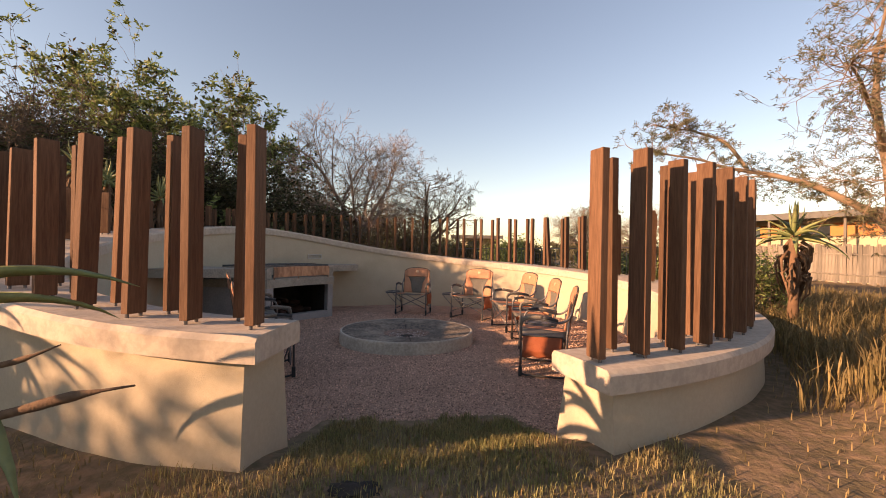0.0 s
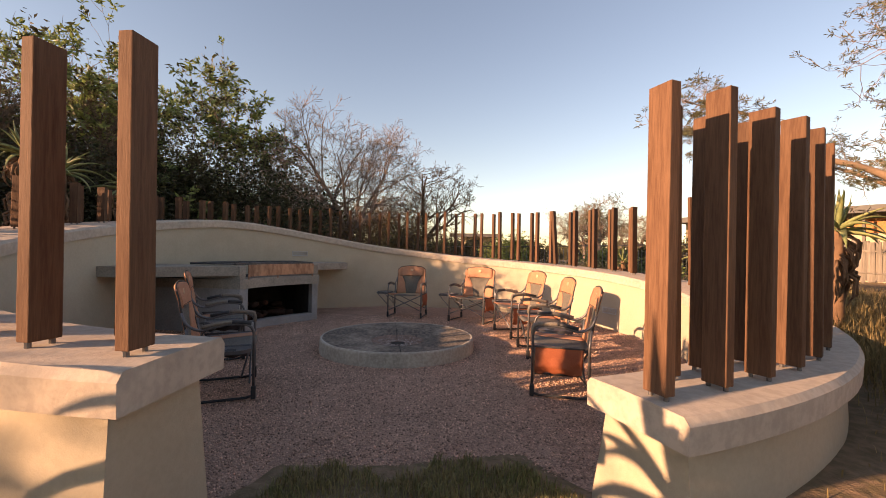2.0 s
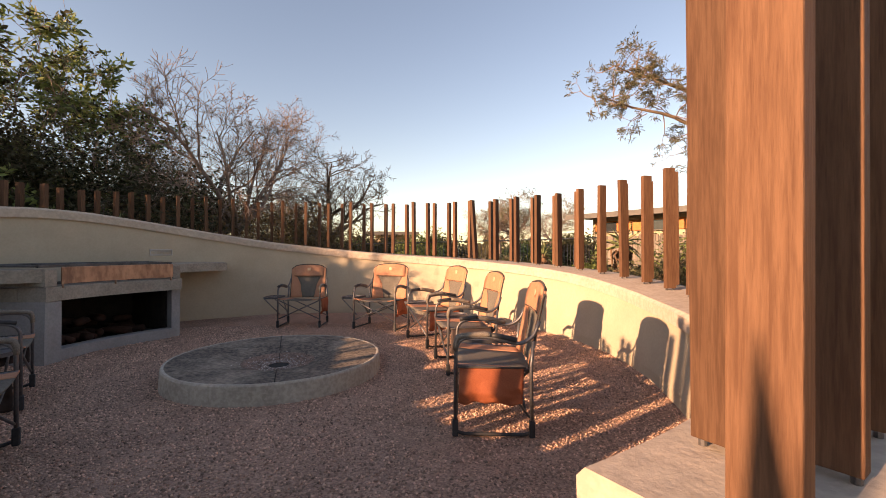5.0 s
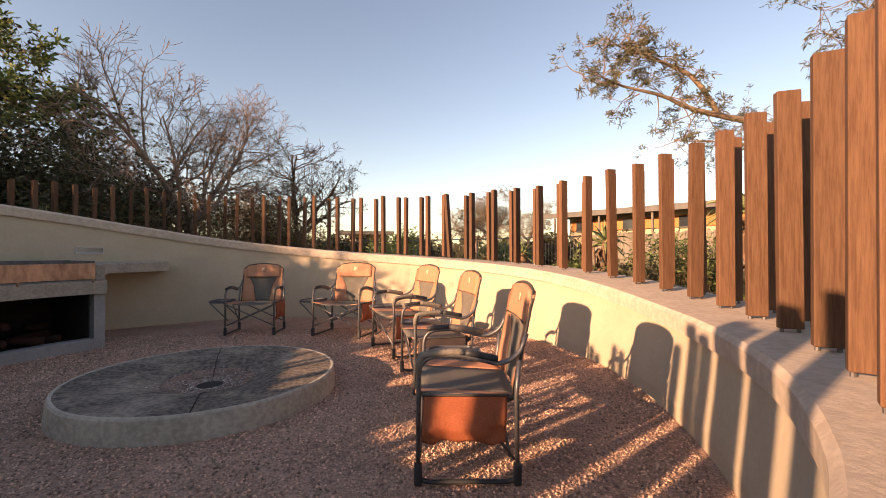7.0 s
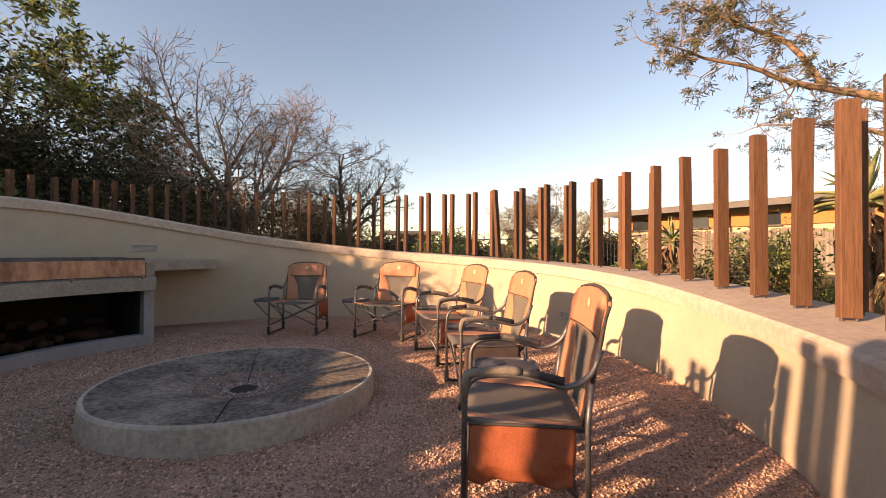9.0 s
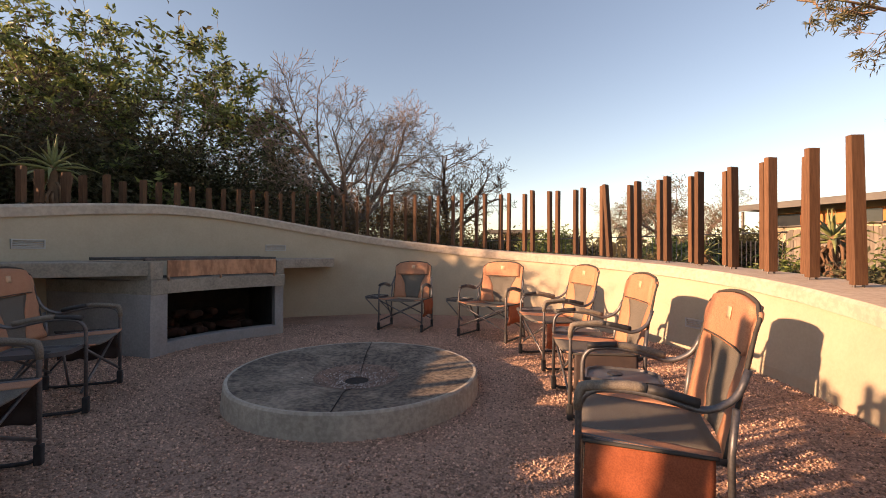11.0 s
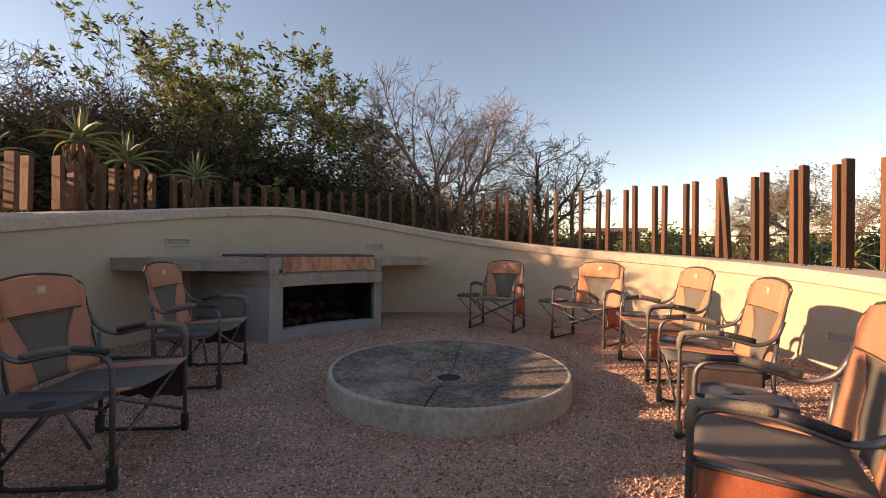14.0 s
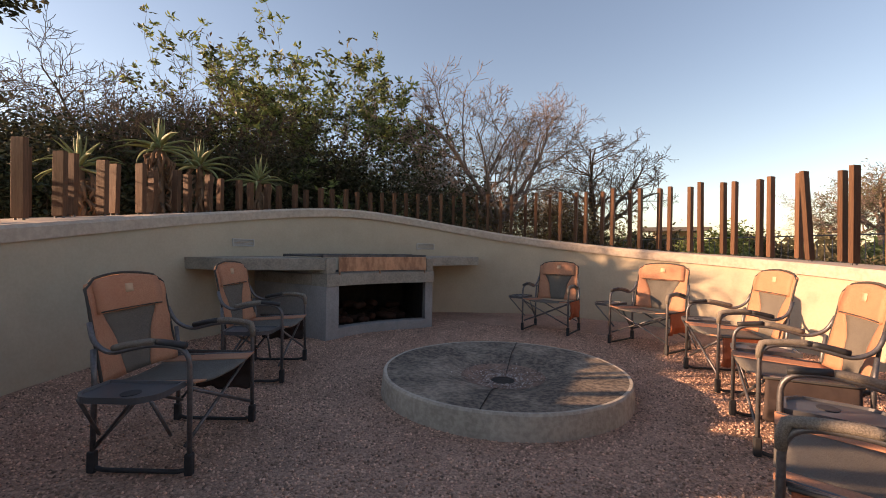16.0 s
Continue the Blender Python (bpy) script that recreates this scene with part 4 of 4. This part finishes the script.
def aloe(x, y, z, size, seed, skirt=1.0, count=24, lab="green rosette aloe on a trunk with a skirt of dead leaves"):
    rng = random.Random(seed)
    g = ground_z(x, y)
    t = empty("tree_aloe", Matrix.Translation((x, y, g)), lab, "aloe", "aloes outside the wall")
    h = z - g
    if h > 0.2:
        tube("trunk", [(0, 0, -0.08), (0.03, 0.02, h * 0.4), (0, 0, h * 0.8), (0, 0, h)], [0.09, 0.07, 0.065, 0.05], M["aloe_dead"], t, sides=9)
    for i in range(count):
        q = i / count
        el = radians(78 - 88 * q + rng.uniform(-8, 8))
        az = i * 2.39996 + rng.uniform(-0.15, 0.15)
        leaf = new("leaf", ALOE_LEAVES[(3 if q < 0.25 else (2 if q < 0.45 else rng.choice((0, 1))))])
        leaf.parent = t
        s = size * rng.uniform(0.85, 1.15) * (0.75 + 0.35 * q)
        leaf.matrix_basis = Matrix.Translation((0, 0, h - 0.1 * q)) @ Matrix.Rotation(az, 4, "Z") @ Matrix.Rotation(-el, 4, "Y") @ Matrix.Scale(s, 4)
    if skirt and h > 0.3:
        vs, fs = [], []
        for i in range(int(46 * skirt)):
            a = rng.uniform(0, 6.28)
            z0 = h - 0.05 - rng.random() * h * 0.45
            r0, ln = rng.uniform(0.06, 0.12), rng.uniform(0.25, 0.5) * size
            o = Vector((math.cos(a), math.sin(a), 0))
            side = Vector((-o.y, o.x, 0))
            pts = [Vector((0, 0, z0)) + o * r0, Vector((0, 0, z0 - ln * 0.25)) + o * (r0 + 0.12 * size), Vector((0, 0, z0 - ln * 0.7)) + o * (r0 + 0.10 * size) + side * rng.uniform(-0.05, 0.05), Vector((0, 0, z0 - ln)) + o * (r0 + 0.03)]
            v, f = tube_data(pts, [0.02, 0.024, 0.016, 0.004], 5)
            fs += [tuple(k + len(vs) for k in q) for q in f]
            vs += v
        mesh_object("dead_skirt", vs, fs, M["aloe_dead"], t, "hanging brown dead leaves", smooth=True)
    return t


for i, (x, y, z, size, skirt) in enumerate([(5.75, 7.0, 1.80, 1.05, 1.2), (6.35, 5.15, 1.60, 1.1, 1.2), (5.3, 9.5, 1.42, 0.8, 0.8), (4.3, 10.9, 1.2, 0.6, 0.5),
                                            (-6.3, 7.17, 2.75, 0.85, 1.6), (-6.2, 6.1, 2.25, 0.75, 1.0), (-6.4, 7.9, 2.6, 0.95, 1.0), (-6.0, 8.8, 2.45, 0.85, 0.9), (-4.4, 11.3, 1.75, 0.6, 0.5), (-6.6, 4.6, 2.2, 0.8, 1.0)]):
    aloe(x, y, z, size, 100 + i, skirt)
# aloe beside the approach, with dry flower stalks
aloe(-1.78, 1.28, 1.18, 1.2, 140, 0.6, 15, "large green aloe with long arching leaves beside the path")
aloe(-5.0, 1.7, 1.5, 1.2, 141, 1.0, 24)
stalk = tube("dry_flower_stalk", rounded([(-1.78, 1.2, 0.95), (-1.4, 1.16, 0.84), (-1.07, 1.2, 0.905), (-0.92, 1.23, 0.95), (-0.76, 1.25, 0.975)], 0.1, 4), [0.008] * 6 + [0.013] * 4 + [0.015] * 4 + [0.010, 0.005, 0.003, 0.002], M["spike"], None)
tagged(stalk, "brown dried aloe flower spike reaching over the path", "dried flower")
stalk = tube("dry_flower_stalk", rounded([(-1.78, 1.26, 1.10), (-1.4, 1.25, 0.98), (-1.12, 1.25, 1.03), (-0.99, 1.26, 1.085)], 0.1, 4), [0.006] * 6 + [0.009] * 4 + [0.005, 0.002], M["spike"], None)
tagged(stalk, "brown dried aloe flower spike reaching over the path", "dried flower")

# ---- buildings and fences in the distance ----
def house(name, p0, p1, depth, eave, label, panel=True):
    p0, p1 = Vector((*p0, 0)), Vector((*p1, 0))
    along = (p1 - p0).normalized()
    out = Vector((along.y, -along.x, 0))
    if out.dot(Vector((0, 0, 0)) - p0) < 0:
        out = -out
    length = (p1 - p0).length
    m = Matrix((( along.x, -out.x, 0, p0.x), (along.y, -out.y, 0, p0.y), (0, 0, 1, 0), (0, 0, 0, 1)))
    h = empty(name, m, label, "house")
    part("wall", box_bm((length - 1.2, depth - 1.0, eave + 0.2), (length / 2, depth / 2, eave / 2), 0.02), M["render_wall"], h)
    part("roof", box_bm((length + 0.8, depth + 1.2, 0.16), (length / 2, depth / 2, eave + 0.2), 0.03), M["roof"], h)
    part("fascia", box_bm((length + 0.8, 0.06, 0.26), (length / 2, -0.63, eave + 0.13), 0.01), M["roof"], h)
    if panel:
        part("panel", box_bm((length - 1.6, 0.08, 0.55), (length / 2, 0.44, eave - 0.42), 0.01), M["terracotta"], h, "terracotta band below the eave")
    for i in range(int(length / 2.6)):
        w = part("window", box_bm((1.0, 0.06, 0.5), (1.6 + i * 2.6, 0.40, eave - 0.45), 0.01), M["glass"], h)
        part("frame", box_bm((1.1, 0.05, 0.05), (1.6 + i * 2.6, 0.38, eave - 0.71), 0.005), M["roof"], w)
    for i in range(int(length / 2.6)):
        part("pole", box_bm((0.09, 0.09, eave), (0.3 + i * 2.6, -0.45, eave / 2), 0.01), M["fence_wood"], h)
    return h


house("lodge_house", (12.2, 24.0), (18.5, 11.5), 6.0, 3.05, "low flat-roofed cream lodge with terracotta band and dark eaves")
house("lodge_house", (0.6, 36.0), (4.2, 36.0), 4.0, 2.6, "distant flat-roofed house among trees", False)

fence = empty("slat_fence", Matrix(), "weathered grey timber slat fence below the lodge", "fence")
slat_me = None
rng = random.Random(66)
for i in range(150):
    t = i / 149
    x, y = 8.6 + 4.6 * t, 15.5 - 8.5 * t
    if slat_me is None:
        ob = part("slat", box_bm((0.085, 0.03, 1.0), (0, 0, 0.5), 0.006), M["fence_wood"], fence)
        slat_me = ob.data
    else:
        ob = new("slat", slat_me)
        ob.parent = fence
    ob.matrix_basis = pose(x, y, ground_z(x, y) + 0.35 + rng.uniform(-0.04, 0.04), rng.gauss(0, 1), rng.gauss(0, 1), -61)
for z in (0.55, 1.1):
    pts = [(8.6 + 4.6 * t / 10, 15.5 - 8.5 * t / 10, ground_z(8.6 + 4.6 * t / 10, 15.5 - 8.5 * t / 10) + z) for t in range(11)]
    tube("rail", pts, 0.03, M["fence_wood"], fence, sides=6)

railing = empty("metal_railing", Matrix(), "thin grey metal boundary railing beyond the wall", "railing")
RAIL = [(-6.0, 20.0), (0.0, 17.6), (5.0, 14.8), (8.6, 15.5)]
for (x0, y0), (x1, y1) in zip(RAIL, RAIL[1:]):
    n = int(math.hypot(x1 - x0, y1 - y0) / 0.13)
    for z in (0.35, 1.3):
        tube("rail", [(x0, y0, ground_z(x0, y0) + z), (x1, y1, ground_z(x1, y1) + z)], 0.018, M["steel"], railing, sides=5)
    bars = [([(x0 + (x1 - x0) * i / n, y0 + (y1 - y0) * i / n, 0.2), (x0 + (x1 - x0) * i / n, y0 + (y1 - y0) * i / n, 1.5)], 0.009) for i in range(n)]
    tagged(tubes("infill", bars, M["steel"], railing, sides=4), kind="stuff")

# trees and bushes further off
for i, (x, y, h, r) in enumerate([(7.6, 21.8, 4.2, 1.9), (12.0, 27.0, 4.8, 2.2), (9.5, 30.0, 4.4, 2.0), (-3.5, 24.0, 4.0, 2.4)]):
    tree("bare_thorn_tree", (x, y), h, r, THORN_FAR, "distant leafless thorn tree beyond the railing", "tree", M["bark_pale"], [("crown", M["leaf_grey"], 0.5, 4, 0.10, 0.1, 0.3)], seed=60 + i, group="distant trees")
for i, (x, y, h, r) in enumerate([(3.4, 24.0, 2.7, 1.7), (5.2, 27.0, 2.4, 1.6), (1.0, 26.0, 2.5, 1.8), (-1.8, 22.0, 2.4, 1.7), (9.0, 19.0, 1.7, 1.1), (10.5, 20.5, 2.0, 1.2), (6.6, 17.5, 1.3, 0.9), (11.5, 17.0, 1.8, 1.1), (14.5, 9.5, 2.2, 1.5), (13.0, 6.0, 2.2, 1.6), (12.5, 3.0, 2.6, 1.8)]):
    tree("garden_shrub", (x, y), h * 0.75, r, dict(SHRUB, levels=4), "green and brown bush beyond the boundary wall", "shrub", M["bark"], [("foliage", M["leaf_dark"] if i % 3 else M["leaf"], 0.8, 10, 0.16, 0.2, 0.45)], seed=80 + i, group="garden bushes")
for i, (x, y, h, r) in enumerate([(5.0, 8.3, 0.95, 0.5), (4.6, 9.9, 0.95, 0.5), (3.6, 11.6, 0.95, 0.5), (6.3, 8.6, 1.3, 0.7)]):
    tree("garden_shrub", (x, y), h, r, dict(SHRUB, levels=4, radius=0.012), "low green garden plant behind the posts", "shrub", M["bark"], [("foliage", M["leaf"] if i % 2 else M["leaf_grey"], 0.9, 7, 0.08, 0.08, 0.4)], seed=90 + i, group="garden plants")


def far_bush():
    """Belts of bushveld towards the horizon."""
    rng = random.Random(4)
    vs, fs = [], []
    for i in range(900):
        a, d = rng.uniform(-1.9, 1.9), rng.uniform(38, 260)
        r, h = rng.uniform(1.5, 4.0), rng.uniform(1.4, 3.2) * (1 + d / 260)
        cx, cy = math.sin(a) * d, math.cos(a) * d
        for j in range(26):
            th, q = rng.uniform(0, 6.28), rng.random() ** 0.5
            px, py = cx + r * q * math.cos(th), cy + r * q * math.sin(th)
            z = h * (1 - 0.7 * q * q) * rng.uniform(0.25, 1.0)
            s = rng.uniform(0.4, 0.9)
            k = len(vs)
            vs += [(px - s, py, z - s * 0.6), (px + s, py + s * 0.3, z - s * 0.4), (px + rng.uniform(-s, s) * 0.4, py, z + s * 0.7), (px, py + s, z), (px, py - s, z - 0.1)]
            fs += [(k, k + 1, k + 2), (k + 3, k + 4, k + 2)]
    return tagged(mesh_object("far_bushveld", vs, fs, M["hill"]), "belt of brown bush towards the horizon", "bush", kind="stuff")


far_bush()

# clod of dark earth on the grass
bm = bmesh.new()
bmesh.ops.create_icosphere(bm, subdivisions=3, radius=1.0)
for v in bm.verts:
    k = 1 + 0.45 * noise.noise(v.co * 2.3) + 0.2 * noise.noise(v.co * 6)
    v.co = Vector((v.co.x * 0.12 * k, v.co.y * 0.07 * k, max(-0.2, v.co.z) * 0.035 * k))
clod = part("earth_clod", bm, M["soot"], None)
clod.location = (-0.29, 2.05, ground_z(-0.29, 2.05) + 0.005)
tagged(clod, "small dark clod of earth on the grass", "earth clod")

# ---- grass and loose stones ----
def blades(name, places, mat, label, rng, width=0.004):
    vs, fs = [], []
    for x, y, h in places:
        z = ground_z(x, y)
        a, lean = rng.uniform(0, 6.28), rng.uniform(0.1, 0.8) * h
        dx, dy = math.cos(a), math.sin(a)
        w = width * rng.uniform(0.7, 1.4)
        k = len(vs)
        vs += [(x - dy * w, y + dx * w, z - 0.01), (x + dy * w, y - dx * w, z - 0.01), (x + dx * lean * 0.35 - dy * w * 0.7, y + dy * lean * 0.35 + dx * w * 0.7, z + h * 0.6),
               (x + dx * lean * 0.35 + dy * w * 0.7, y + dy * lean * 0.35 - dx * w * 0.7, z + h * 0.6), (x + dx * lean, y + dy * lean, z + h * rng.uniform(0.75, 1.0))]
        fs += [(k, k + 1, k + 3, k + 2), (k + 2, k + 3, k + 4)]
    return tagged(mesh_object(name, vs, fs, mat), label, "grass", kind="stuff")


def outside(x, y):
    r, a = math.hypot(x - CX, y - CY), math.degrees(math.atan2(x - CX, y - CY))
    if r > 4.82:
        return True
    return (a > A1 + 0.5 or a < A0 - 0.5) and r > gravel_edge(a) + 0.02


rng = random.Random(21)
green, dry = [], []
while len(green) < 11000:
    x, y = rng.uniform(-1.4, 1.6), rng.uniform(1.2, 3.6)
    if outside(x, y) and rng.random() < smooth(1.4, 3.0, y) * (0.35 + 0.65 * smooth(-0.1, 0.3, noise.noise(Vector((x * 1.6, y * 1.6, 0))) + 0.25)):
        green.append((x, y, rng.uniform(0.03, 0.075)))
while len(dry) < 40000:
    x, y = rng.uniform(-4.5, 6.5), rng.uniform(-0.6, 7.0)
    if not outside(x, y) or (x < -1.3 and y > 4.5):
        continue
    bank = smooth(2.4, 3.6, x)
    if rng.random() < (0.35 + 0.65 * bank + 0.2 * noise.noise(Vector((x, y, 5)))) * (0.12 + 0.88 * smooth(4.9, 6.6, math.hypot(x - CX, y - CY)) if x > 1.2 else 1.0):
        h = rng.uniform(0.025, 0.07) * (1 - bank) + rng.uniform(0.05, 0.22) * bank * (0.6 + 0.8 * max(0, noise.noise(Vector((x * 1.3, y * 1.3, 2)))))
        dry.append((x, y, max(0.02, h)))
blades("green_grass", green, M["grass"], "short green grass at the gateway", rng, 0.0025)
blades("dry_grass", dry, M["dry"], "dry straw-coloured grass on the slope", rng, 0.0035)
far_dry = []
while len(far_dry) < 26000:
    x, y = rng.uniform(2.5, 10), rng.uniform(3.2, 14)
    if math.hypot(x - CX, y - CY) > 5.0 and rng.random() < 0.5 + noise.noise(Vector((x * 0.6, y * 0.6, 9))):
        far_dry.append((x, y, rng.uniform(0.12, 0.45)))
blades("tall_dry_grass", far_dry, M["dry"], "tall dry golden grass outside the wall", rng, 0.006)


def loose_stones(count):
    g = np.random.default_rng(3)
    r, a = 3.95 * np.sqrt(g.random(count)), g.random(count) * 2 * np.pi
    x, y = CX + r * np.sin(a), CY + r * np.cos(a)
    deg = np.degrees(np.arctan2(x - CX, y - CY))
    lim = np.array([gravel_edge(d) for d in deg])
    keep = (r < lim - 0.03) & (np.hypot(x - PX, y - PY) > PR + 0.005) & (y < 9.5)
    x, y = x[keep], y[keep]
    n = len(x)
    size = g.uniform(0.005, 0.0115, n)
    dirs = np.array([(1, 0, 0), (-1, 0, 0), (0, 1, 0), (0, -1, 0), (0, 0, 1), (0, 0, -1)], float)
    v = dirs[None] * (size[:, None, None] * g.uniform(0.6, 1.3, (n, 6, 1)))
    th = g.random(n) * 6.28
    c, s_ = np.cos(th)[:, None], np.sin(th)[:, None]
    vx, vy = v[:, :, 0] * c - v[:, :, 1] * s_, v[:, :, 0] * s_ + v[:, :, 1] * c
    z0 = np.array([0.012 * noise.noise(Vector((px * 1.7, py * 1.7, 0))) for px, py in zip(x, y)]) + 0.003
    v = np.stack([vx + x[:, None], vy + y[:, None], v[:, :, 2] * 0.8 + z0[:, None]], 2).reshape(-1, 3)
    f = np.array([(0, 2, 4), (2, 1, 4), (1, 3, 4), (3, 0, 4), (2, 0, 5), (1, 2, 5), (3, 1, 5), (0, 3, 5)])
    f = (f[None] + 6 * np.arange(n)[:, None, None]).reshape(-1, 3)
    me = bpy.data.meshes.new("loose_gravel")
    me.vertices.add(len(v))
    me.vertices.foreach_set("co", v.ravel())
    me.loops.add(f.size)
    me.loops.foreach_set("vertex_index", f.ravel())
    me.polygons.add(len(f))
    me.polygons.foreach_set("loop_start", np.arange(0, f.size, 3))
    me.update(calc_edges=True)
    me.materials.append(M["stone"])
    return tagged(new("loose_gravel", me), "loose reddish-brown crushed stones on the floor", "gravel", kind="stuff")


loose_stones(90000)
